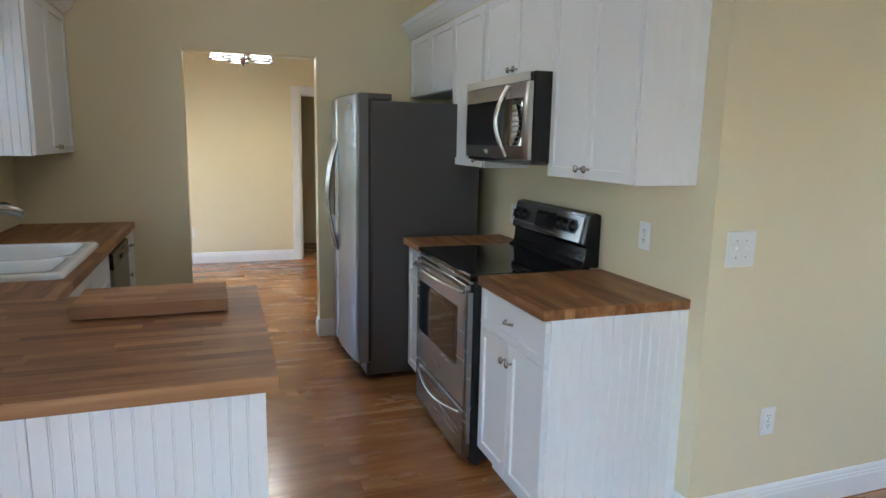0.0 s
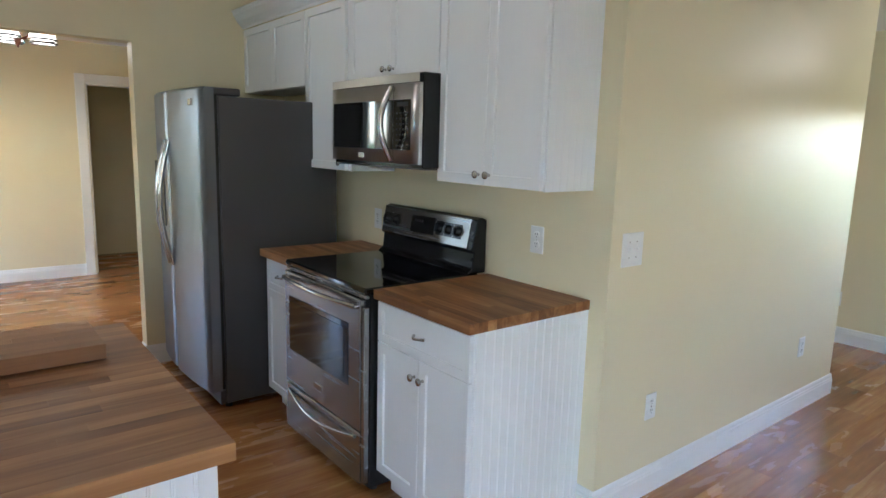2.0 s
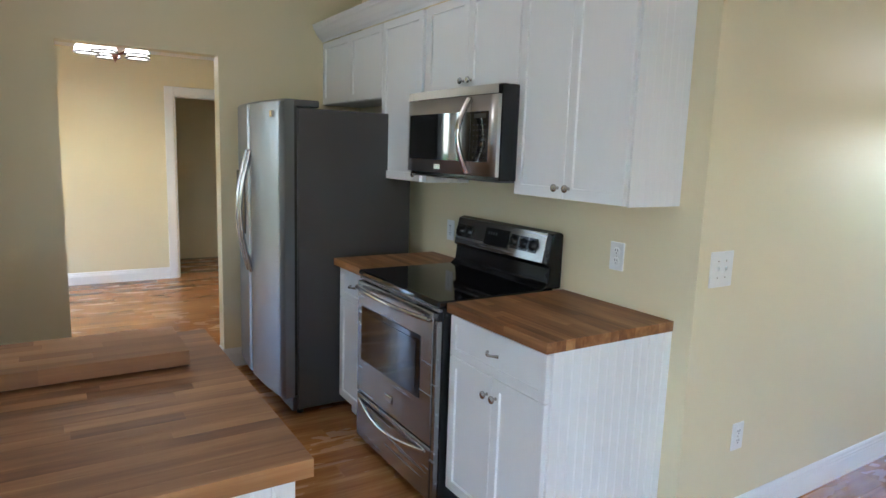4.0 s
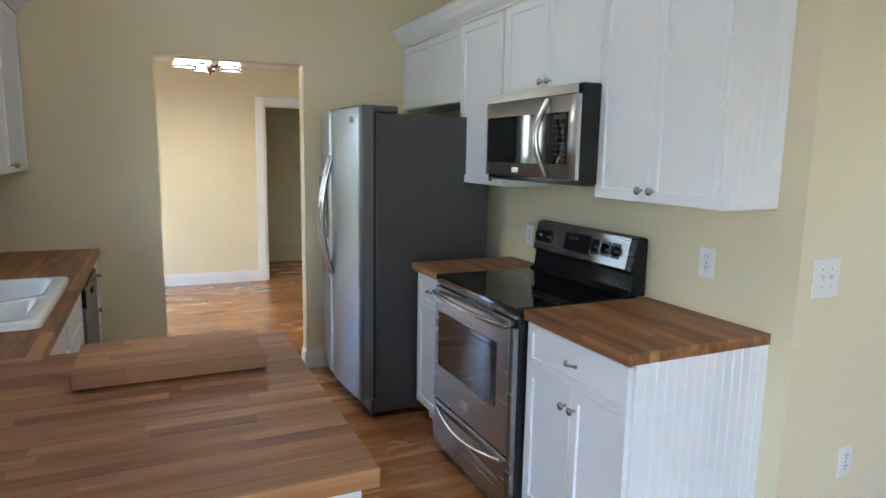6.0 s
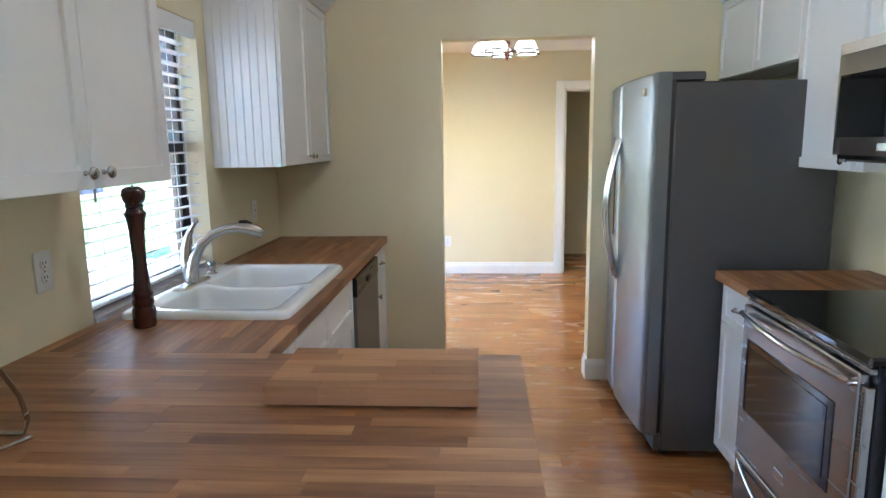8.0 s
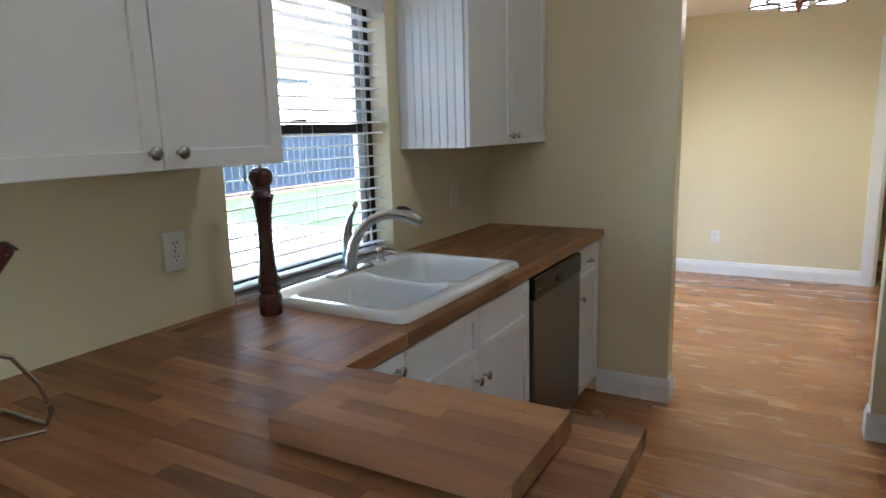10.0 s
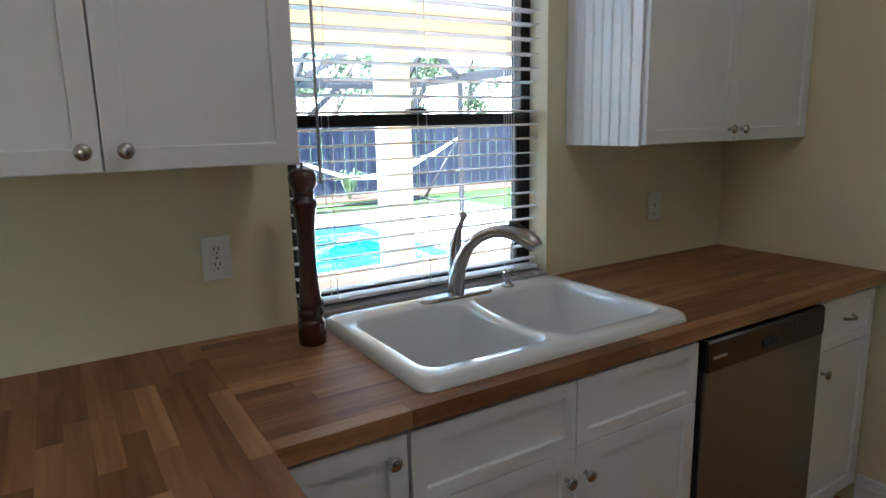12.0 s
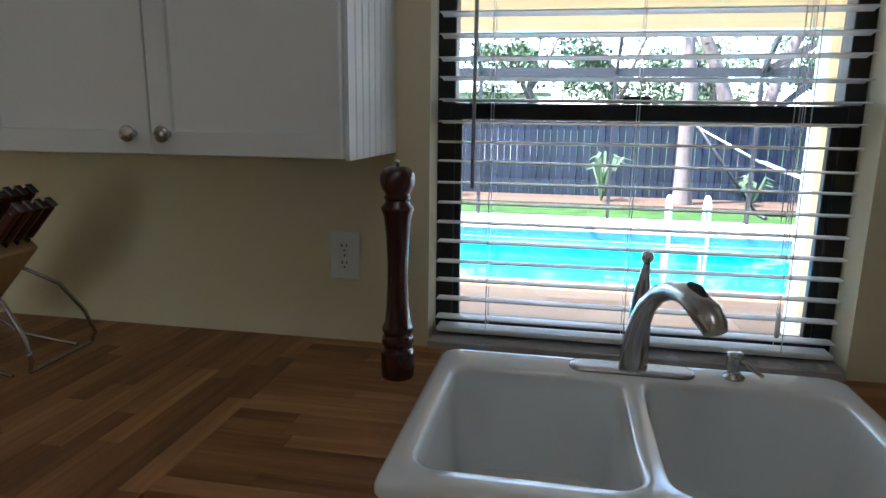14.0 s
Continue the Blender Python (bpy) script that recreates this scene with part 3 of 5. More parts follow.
for i in range(n):
    bm.faces.new((lo[i], lo[i + 1], hi[i + 1], hi[i])).smooth = True
    bm.faces.new((lob[i], hib[i], hib[i + 1], lob[i + 1]))
    bm.faces.new((lo[i], lob[i], lob[i + 1], lo[i + 1]))
    bm.faces.new((hi[i], hi[i + 1], hib[i + 1], hib[i]))
bm.faces.new((lo[0], hi[0], hib[0], lob[0]))
bm.faces.new((lo[n], lob[n], hib[n], hi[n]))
front = part("front", bm, M_STEELH_LIT, mw, "brushed stainless bowed front")


def bowed(name, x0, x1, z0, z1, off, mat, parent, label="", n=10):
    """A thin plate that follows the microwave's bowed front."""
    bm = bmesh.new()
    rows = []
    for i in range(n + 1):
        x = x0 + (x1 - x0) * i / n
        y = -0.018 - 0.009 * math.sin(math.pi * (x - 0.004) / (MW - 0.008))
        rows.append([bm.verts.new(v) for v in ((x, y - off, z0), (x, y - off, z1), (x, y + 0.0005, z1), (x, y + 0.0005, z0))])
    for a, b in zip(rows, rows[1:]):
        for k in range(4):
            bm.faces.new((a[k], b[k], b[(k + 1) % 4], a[(k + 1) % 4])).smooth = k == 0
    bm.faces.new(rows[0])
    bm.faces.new(rows[-1][::-1])
    bmesh.ops.recalc_face_normals(bm, faces=bm.faces[:])
    return part(name, bm, mat, parent, label)


bowed("vent_grille", 0.006, MW - 0.006, 1.760, 1.797, 0.001, M_STEELH_LIT, mw, "stainless vent strip")
bowed("vent_gap", 0.008, MW - 0.008, 1.7565, 1.7605, -0.002, M_SLOT, mw)
bowed("door_window", 0.022, 0.562, 1.478, 1.690, 0.002, M_BLACKGLASS, front, "dark door glass")
kp = bowed("keypad", 0.568, 0.690, 1.478, 1.690, 0.002, M_BLACKGLASS, front, "black keypad")
for i in range(4):
    for j in range(7):
        bowed("key", 0.590 + i * 0.024, 0.602 + i * 0.024, 1.492 + j * 0.023, 1.499 + j * 0.023, 0.0026, M_KEY, kp, n=1)
bowed("key_display", 0.592, 0.675, 1.662, 1.680, 0.0026, M_SLOT, kp, n=2)
bowed("door_gap", 0.564, 0.566, 1.42, 1.755, 0.0006, M_SLOT, front, n=1)
bowed("badge", 0.275, 0.33, 1.435, 1.458, 0.003, M_NICKEL, front, n=2)
bm = tube(arc((0.565, -0.036, 1.432), (0.565, -0.036, 1.742), (0, -0.056, 0), 16), 0.0135, 12, flat=1.0)
for z in (1.437, 1.737):
    merge(bm, tube([(0.565, -0.018, z), (0.565, -0.040, z)], 0.012, 10))
part("handle", bm, M_CHROME, front, "bowed stainless handle")
part("underside", boxes((0.02, MW - 0.02, 0.02, 0.30, 1.394, 1.401)), M_GREY, mw)

# refrigerator
FY1, FY0 = 4.765, 3.845
FWD = FY1 - FY0
f = thing("refrigerator", east(FY1, 1.106), "stainless side-by-side refrigerator with charcoal sides", "refrigerator")
part("case", boxes((0.006, FWD - 0.002, 0.0, 0.695, 0.035, 1.722), bevel=0.006), M_GREY, f, "textured charcoal side panels")


def fridge_door(x0, x1):
    """A door with a gently bowed front and rounded long edges."""
    bm = bmesh.new()
    n = 16
    cols = []
    for i in range(n + 1):
        u = i / n
        x = x0 + (x1 - x0) * u
        g = (x - 0) / FWD
        y = -0.083 - 0.034 * (1 - (2 * g - 1) ** 2)
        e = min(u, 1 - u) * (x1 - x0)
        if e < 0.012:
            y += 0.010 * (1 - e / 0.012)
        cols.append([bm.verts.new((x, y, 0.115)), bm.verts.new((x, y, 1.753)), bm.verts.new((x, y + 0.012, 1.765)), bm.verts.new((x, -0.020, 1.765)), bm.verts.new((x, -0.020, 0.115))])
    for a, b in zip(cols, cols[1:]):
        for k in range(5):
            bm.faces.new((a[k], b[k], b[(k + 1) % 5], a[(k + 1) % 5])).smooth = k == 0
    bm.faces.new(cols[0])
    bm.faces.new(cols[-1][::-1])
    bmesh.ops.recalc_face_normals(bm, faces=bm.faces[:])
    return bm


SPL = 0.385
dl = part("freezer_door", fridge_door(0.002, SPL - 0.003), M_STEEL_DIM, f, "brushed stainless freezer door")
dr = part("fridge_door", fridge_door(SPL + 0.003, FWD - 0.002), M_STEEL_DIM, f, "brushed stainless refrigerator door")
part("gasket", boxes((0.014, FWD - 0.014, -0.0195, -0.0005, 0.12, 1.735)), M_RUBBER, f)
for door, x, s in ((dl, SPL - 0.034, -1), (dr, SPL + 0.036, 1)):
    bm = tube(arc((x, -0.118, 0.760), (x, -0.118, 1.485), (0, -0.062, 0), 20), 0.0125, 12)
    for z in (0.768, 1.477):
        merge(bm, tube([(x, -0.10, z), (x, -0.124, z)], 0.012, 10))
    part("handle", bm, M_CHROME, door, "bowed stainless handle")
disp = part("dispenser", boxes((0.085, 0.275, -0.116, -0.085, 0.97, 1.36), bevel=0.004), M_BLACK, dl, "black water dispenser")
part("badge", boxes((FWD - 0.15, FWD - 0.105, -0.109, -0.085, 1.672, 1.706), bevel=0.002), M_NICKEL, dr)
for x0, x1 in ((0.03, 0.13), (FWD - 0.12, FWD - 0.012)):
    part("hinge_cover", boxes((x0, x1, -0.05, 0.125, 1.726, 1.765), bevel=0.006), M_GREY, f)
part("grille", boxes((0.01, FWD - 0.01, -0.03, -0.001, 0.03, 0.108), bevel=0.003), M_GREY, f, "charcoal toe grille")
for x in (0.06, FWD - 0.06):
    for y in (0.03, 0.66):
        part("roller_foot", lathe([(0.02, 0.0), (0.02, 0.02), (0.01, 0.022), (0.01, 0.036)], 12, pose(x, y, 0)), M_RUBBER, f)


# ---- sink window ----
win = thing("window_1", pose(0, 0, 0), "dark bronze single-hung window over the sink", "window", kind="structure")
WY0, WY1, WZ0, WZ1 = 2.937, 3.857, 0.937, 2.020
GX = -1.105
for bx in ((GX - 0.03, GX + 0.03, WY0, WY0 + 0.042, WZ0, WZ1), (GX - 0.03, GX + 0.03, WY1 - 0.042, WY1, WZ0, WZ1), (GX - 0.03, GX + 0.03, WY0 + 0.042, WY1 - 0.042, WZ0, WZ0 + 0.024), (GX - 0.03, GX + 0.03, WY0 + 0.042, WY1 - 0.042, WZ1 - 0.04, WZ1)):
    part("window_frame", boxes(bx, bevel=0.003), M_BRONZE, win)
part("meeting_rail", boxes((GX - 0.012, GX + 0.034, WY0 + 0.03, WY1 - 0.03, 1.455, 1.492), bevel=0.003), M_BRONZE, win)
part("lower_stile", boxes((GX + 0.0, GX + 0.024, WY0 + 0.042, WY0 + 0.058, WZ0 + 0.03, 1.455), bevel=0.002), M_BRONZE, win)
part("lower_stile", boxes((GX + 0.0, GX + 0.024, WY1 - 0.058, WY1 - 0.042, WZ0 + 0.03, 1.455), bevel=0.002), M_BRONZE, win)
part("latch", boxes((GX + 0.012, GX + 0.052, 3.36, 3.42, 1.493, 1.509), bevel=0.003), M_BRONZE, win)
for nm, bx in (("pane", (GX + 0.008, GX + 0.012, WY0 + 0.04, WY1 - 0.04, WZ0 + 0.02, 1.46)), ("pane", (GX - 0.016, GX - 0.012, WY0 + 0.04, WY1 - 0.04, 1.48, WZ1 - 0.03))):
    o = part(nm, boxes(bx), M_GLASS, win, "clear glass pane")
    o.visible_shadow = False
part("window_sill", boxes((-1.18, WX + 0.012, WY0 + 0.001, WY1 - 0.001, 0.9055, 0.936), bevel=0.004), M_SILL, win, "pale marble sill")

blind = thing("window_blind", pose(-0.02, -0.028, 0), "white horizontal slat blind, lowered and open", "blind")
part("valance", boxes((-0.985, -0.967, 2.969, 3.881, 1.945, 2.018), bevel=0.004), M_BLIND, blind, "white valance")
part("head_rail", boxes((-1.045, -0.987, 2.971, 3.879, 1.970, 2.017)), M_BLIND, blind)
slat_mesh = None
n_slats = 21
rng = random.Random(3)
for i in range(n_slats):
    z = 0.982 + i * 0.0470
    if slat_mesh is None:
        bm = bmesh.new()
        prof = [(-0.025, -0.0015), (-0.0125, 0.0008), (0.0, 0.0015), (0.0125, 0.0008), (0.025, -0.0015), (0.025, -0.0042), (0.0125, -0.0018), (0.0, -0.0012), (-0.0125, -0.0018), (-0.025, -0.0042)]
        ends = [[bm.verts.new((x, y, zz)) for x, zz in prof] for y in (-0.445, 0.445)]
        for k in range(len(prof)):
            j = (k + 1) % len(prof)
            bm.faces.new((ends[0][k], ends[0][j], ends[1][j], ends[1][k]))
        bm.faces.new(ends[0])
        bm.faces.new(ends[1][::-1])
        bmesh.ops.recalc_face_normals(bm, faces=bm.faces[:])
        o = part("slat", bm, M_BLIND, blind)
        slat_mesh = o.data
    else:
        o = new("slat", slat_mesh)
        o.parent = blind
    o.matrix_local = pose(-1.017, 3.424 + rng.uniform(-0.002, 0.002), z, rng.uniform(-0.3, 0.3), -4 + rng.uniform(-1.2, 1.2), 0)
part("bottom_rail", boxes((-1.042, -0.992, 2.979, 3.869, 0.945, 0.957), bevel=0.003), M_BLIND, blind)
for y in (3.10, 3.42, 3.76):
    for x in (-1.0435, -0.9905):
        part("ladder_cord", tube([(x, y, 0.95), (x, y, 1.98)], 0.0011, 5), M_BLIND, blind)
for y, zb in ((3.735, 1.18), (3.745, 1.02), (3.725, 1.25)):
    part("lift_cord", tube([(-0.985, y, zb), (-0.984, y, 1.96)], 0.0011, 5), M_BLIND, blind)
part("tassel", lathe([(0.003, 0.03), (0.006, 0.0), (0.006, -0.02), (0.004, -0.028)], 10, pose(-0.985, 3.745, 1.02)), M_BLIND, blind)
part("tilt_wand", tube([(-0.978, 3.062, 1.30), (-0.98, 3.064, 1.96)], 0.0045, 8), M_SILL, blind, "grey tilt wand")


# ---- sink and taps ----
def rounded(x0, x1, y0, y1, r, z, per=6, side=8):
    """Points round a rectangle with rounded corners."""
    pts = []
    cs = ((x1 - r, y1 - r, 0), (x0 + r, y1 - r, 90), (x0 + r, y0 + r, 180), (x1 - r, y0 + r, 270))
    for k, (cx, cy, a) in enumerate(cs):
        pts += [(cx + r * math.cos(radians(a + 90 * i / per)), cy + r * math.sin(radians(a + 90 * i / per)), z) for i in range(per + 1)]
        nx, ny, na = cs[(k + 1) % 4]
        p, q = Vector(pts[-1]), Vector((nx + r * math.cos(radians(na)), ny + r * math.sin(radians(na)), z))
        pts += [tuple(p.lerp(q, i / side)) for i in range(1, side)]
    return pts


def ring(bm, pts):
    vs = [bm.verts.new(p) for p in pts]
    return vs


def bridge(bm, a, b):
    for i in range(len(a)):
        bm.faces.new((a[i], a[(i + 1) % len(a)], b[(i + 1) % len(b)], b[i])).smooth = True


sink = thing("kitchen_sink", pose(0, 0, CT), "white enamel double-bowl drop-in sink", "sink")
bm = bmesh.new()
SX0, SX1, SY0, SY1 = -0.932, -0.360, 2.984, 3.832
Z = 0.026
outer = [ring(bm, rounded(SX0 - 0.002 + d, SX1 + 0.002 - d, SY0 - 0.002 + d, SY1 + 0.002 - d, 0.035, z)) for d, z in ((0.0, 0.0), (0.001, 0.010), (0.006, 0.020), (0.014, Z - 0.001), (0.020, Z))]
for a, b in zip(outer, outer[1:]):
    bridge(bm, a, b)
rims = []
for y0, y1 in ((3.024, 3.383), (3.409, 3.792)):
    loops = []
    for d, z, r in ((0.0, Z, 0.046), (0.005, Z - 0.003, 0.046), (0.009, Z - 0.012, 0.046), (0.013, Z - 0.04, 0.048), (0.030, -0.145, 0.065), (0.045, -0.185, 0.07), (0.075, -0.200, 0.07)):
        loops.append(ring(bm, rounded(-0.832 + d, -0.412 - d, y0 + d, y1 - d, r, z)))
    for a, b in zip(loops, loops[1:]):
        bridge(bm, a, b)
    bm.faces.new(loops[-1])
    rims.append(loops[0])
edges = []
for loop in [outer[-1]] + rims:
    for i in range(len(loop)):
        e = bm.edges.get((loop[i], loop[(i + 1) % len(loop)]))
        edges.append(e)
bmesh.ops.triangle_fill(bm, edges=edges, use_beauty=True)
for v in bm.verts:
    off = abs(v.co.y - 3.396)
    if -0.832 < v.co.x < -0.412 and off < 0.08 and v.co.z > -0.05:
        u = (v.co.x + 0.832) / 0.42
        ends = min(1.0, max(0.0, (min(u, 1 - u) - 0.03) / 0.28))
        ends = ends * ends * (3 - 2 * ends)
        v.co.z -= 0.012 * ends * min(1.0, max(0.0, (0.08 - off) / 0.05))
for fc in bm.faces:
    fc.smooth = True
bmesh.ops.recalc_face_normals(bm, faces=bm.faces[:])
part("basin", bm, M_ENAMEL, sink)
for y in (3.204, 3.600):
    part("drain", lathe([(0.044, -0.198), (0.042, -0.195), (0.03, -0.197), (0.012, -0.1995), (0.0, -0.1995)], 20, pose(-0.62, y, 0)), M_NICKEL, sink, "steel basket strainer")

fct = thing("faucet", pose(-0.872, 3.398, CT + Z), "brushed nickel pull-out kitchen faucet with lever", "faucet")
bm = bmesh.new()
loops = [ring(bm, rounded(-0.031 + d, 0.031 - d, -0.128 + d, 0.128 - d, 0.030 - d * 0.9, z, 6, 4)) for d, z in ((0.0, 0.0), (0.0, 0.004), (0.004, 0.008), (0.012, 0.010))]
for a, b in zip(loops, loops[1:]):
    bridge(bm, a, b)
bm.faces.new(loops[-1])
part("base_plate", bm, M_NICKEL, fct)
aim = Vector((0.24, 0.085, 0)).normalized()
P = [Vector((0, 0, z)) + aim * d for d, z in ((0, 0.010), (0.004, 0.055), (0.018, 0.108), (0.046, 0.156), (0.088, 0.192), (0.135, 0.212), (0.180, 0.218), (0.220, 0.213), (0.252, 0.202), (0.272, 0.190), (0.280, 0.180))]
part("spout", tube(P, [0.026, 0.0245, 0.022, 0.0195, 0.018, 0.018, 0.020, 0.0235, 0.0255, 0.023, 0.019], 16), M_NICKEL, fct)
part("spray_button", tube([Vector((0, 0, 0.239)) + aim * 0.192, Vector((0, 0, 0.236)) + aim * 0.218, Vector((0, 0, 0.228)) + aim * 0.242], [0.006, 0.010, 0.006], 10), M_RUBBER, fct, "black spray button")
P = [Vector((x, 0.012, z)) for x, z in ((-0.010, 0.012), (-0.016, 0.06), (-0.019, 0.105), (-0.018, 0.140), (-0.011, 0.172), (0.000, 0.200), (0.013, 0.222), (0.026, 0.240))]
bm = tube(P, [0.023, 0.024, 0.0235, 0.0215, 0.0170, 0.0120, 0.0085, 0.0070], 16)
merge(bm, lathe([(0.0, -0.014), (0.010, -0.008), (0.0135, 0.001), (0.010, 0.010), (0.0, 0.014)], 14, pose(0.028, 0.012, 0.250)))
part("lever", bm, M_NICKEL, fct)
sp = thing("soap_dispenser", pose(-0.878, 3.602, CT + Z), "brushed nickel soap dispenser beside the faucet", "soap dispenser")
part("pump", lathe([(0.022, 0.0), (0.022, 0.004), (0.014, 0.006), (0.0125, 0.02), (0.016, 0.024), (0.017, 0.05), (0.015, 0.054), (0.0, 0.055)], 18), M_NICKEL, sp)
part("nozzle", tube([(0.0, 0.0, 0.042), (0.03, 0.022, 0.036), (0.052, 0.040, 0.026)], [0.006, 0.005, 0.0042], 10), M_NICKEL, sp)

# ---- pepper mill, knife block ----
ml = thing("pepper_mill", pose(-0.798, 2.911, CT), "tall turned mahogany pepper mill", "pepper mill")
part("body", lathe([(0.033, 0.0), (0.035, 0.004), (0.0355, 0.055), (0.032, 0.063), (0.0285, 0.066), (0.031, 0.071), (0.034, 0.080), (0.032, 0.090), (0.029, 0.094), (0.031, 0.099), (0.0335, 0.106), (0.031, 0.114), (0.027, 0.122), (0.0235, 0.16),
                    (0.0215, 0.21), (0.0215, 0.25), (0.0235, 0.30), (0.0285, 0.345), (0.033, 0.357), (0.034, 0.363), (0.029, 0.368), (0.0255, 0.373), (0.0255, 0.378)], 28), M_MILL, ml)
part("head", lathe([(0.0255, 0.379), (0.028, 0.384), (0.0245, 0.389), (0.027, 0.393), (0.033, 0.403), (0.0355, 0.416), (0.035, 0.428), (0.030, 0.438), (0.021, 0.444), (0.008, 0.446), (0.0, 0.446)], 28), M_MILL, ml)
part("finial", lathe([(0.004, 0.445), (0.003, 0.450), (0.005, 0.453), (0.005, 0.458), (0.0, 0.460)], 12), M_NICKEL, ml, "small steel nut")

kb = thing("knife_block", pose(-0.69, 1.885, CT, 0, 0, 3), "pale wooden knife block on a steel wire stand, full of knives", "knife block")
lean = Matrix.Translation((0, 0.0, 0.012)) @ pose(0, 0, 0, -42, 0, 0)
bm = boxes((-0.062, 0.062, -0.115, 0.0, 0.0, 0.315), bevel=0.004)
bm.transform(lean)
part("block", bm, M_BLOCK, kb)
for i in range(8):
    col, row = i % 4, i // 4
    x, y = -0.045 + col * 0.030, -0.03 - row * 0.05
    ln = 0.100 - row * 0.008
    hb = boxes((x - 0.008, x + 0.008, y - 0.013, y + 0.013, 0.327, 0.327 + ln), bevel=0.005)
    hb.transform(lean)
    hd = part("knife_handle", hb, M_HANDLE, kb, "dark rosewood knife handle")
    for nm, b4 in (("bolster", boxes((x - 0.0015, x + 0.0015, y - 0.0125, y + 0.0125, 0.3155, 0.326))),
                   ("end_cap", boxes((x - 0.0085, x + 0.0085, y - 0.0135, y + 0.0135, 0.327 + ln + 0.0005, 0.327 + ln + 0.006), bevel=0.002)),
                   ("rivet", lathe([(0.003, -0.0088), (0.003, 0.0088)], 8, pose(x, y, 0.357, 0, 90, 0))), ("rivet", lathe([(0.003, -0.0088), (0.003, 0.0088)], 8, pose(x, y, 0.412, 0, 90, 0)))):
        b4.transform(lean)
        part(nm, b4, M_STEEL_DIM, hd, "steel " + nm.replace("_", " "))
P = []
for s in (-1, 1):
    side = [lean @ Vector((s * 0.066, -0.02, 0.235)), Vector((s * 0.080 - 0.01, 0.225, 0.155)), Vector((s * 0.092 - 0.02, 0.265, 0.085)), Vector((s * 0.098 - 0.025, 0.278, 0.03)), Vector((s * 0.095 - 0.025, 0.268, 0.006))]
    P = side + P if s < 0 else P + side[::-1]
part("wire_stand", tube(P, 0.0048, 8), M_NICKEL, kb, "bent steel wire stand")
P = [lean @ Vector((-0.066, -0.02, 0.09)), Vector((-0.085, 0.115, 0.03)), Vector((-0.095, 0.250, 0.006))]
part("wire_brace", tube(P, 0.004, 8), M_NICKEL, kb)
P = [lean @ Vector((0.066, -0.02, 0.09)), Vector((0.085, 0.115, 0.03)), Vector((0.095, 0.250, 0.006))]
part("wire_brace", tube(P, 0.004, 8), M_NICKEL, kb)


# ---- outlets and switches ----
def plate(name, m, label, kind, w=0.075, h=0.117):
    """A wall plate; local x across, z up, facing -y."""
    o = thing(name, m, label, name.replace("_", " "))
    part("plate", boxes((-w / 2, w / 2, -0.006, 0.0, -h / 2, h / 2), bevel=0.0025), M_PLASTIC, o)
    if kind == "outlet":
        for z in (-0.0205, 0.0205):
            rc = part("receptacle", lathe([(0.0165, 0.0), (0.0165, 0.0015), (0.015, 0.002), (0.0, 0.002)], 20, pose(0, -0.006, z, 90, 0, 0)), M_PLASTIC, o)
            for x in (-0.006, 0.006):
                part("slot", boxes((x - 0.0013, x + 0.0013, -0.0088, -0.0078, z + 0.0005, z + 0.0085)), M_SLOT, rc)
            part("slot", lathe([(0.0024, 0), (0.0024, 0.001)], 10, pose(0, -0.0078, z - 0.007, 90, 0, 0)), M_SLOT, rc)
        part("screw", lathe([(0.003, 0), (0.0025, 0.001)], 10, pose(0, -0.006, 0, 90, 0, 0)), M_NICKEL, o)
    else:
        for x in ([0.0] if w < 0.1 else [-0.023, 0.023]):
            tg = boxes((x - 0.005, x + 0.005, -0.016, -0.004, -0.003, 0.011), bevel=0.002)
            part("toggle", boxes((x - 0.006, x + 0.006, -0.0072, -0.005, -0.0125, 0.0125), bevel=0.0005), M_PLASTIC, o)
            part("toggle_lever", tg, M_PLASTIC, o)
            for z in (-0.031, 0.031):
                part("screw", lathe([(0.003, 0), (0.0025, 0.001)], 10, pose(x, -0.006, z, 90, 0, 0)), M_NICKEL, o)
    return o


plate("power_outlet", pose(WX, 2.732, 1.130, 0, 0, 90), "white duplex outlet on the wall above the worktop", "outlet")
plate("light_switch", pose(WX, 4.42, 1.122, 0, 0, 90), "white switch plate above the worktop", "switch")
plate("power_outlet", pose(EX, 2.328, 1.116, 0, 0, -90), "white duplex outlet on the wall above the worktop", "outlet")
plate("power_outlet", pose(EX, 3.585, 1.070, 0, 0, -90), "white duplex outlet half hidden behind the range", "outlet")
plate("light_switch", pose(2.064, SY, 1.119), "white double light switch on the partition", "switch", 0.135, 0.135)
plate("power_outlet", pose(2.287, SY, 0.412), "white duplex outlet low on the partition", "outlet")
plate("power_outlet", pose(3.800, SY, 0.400), "white duplex outlet low on the partition", "outlet")
plate("power_outlet", pose(-0.115, 8.09, 0.372), "white duplex outlet low on the dining room wall", "outlet")
plate("power_outlet", pose(FX, 2.40, 0.36, 0, 0, -90), "white duplex outlet low on the living room wall", "outlet")

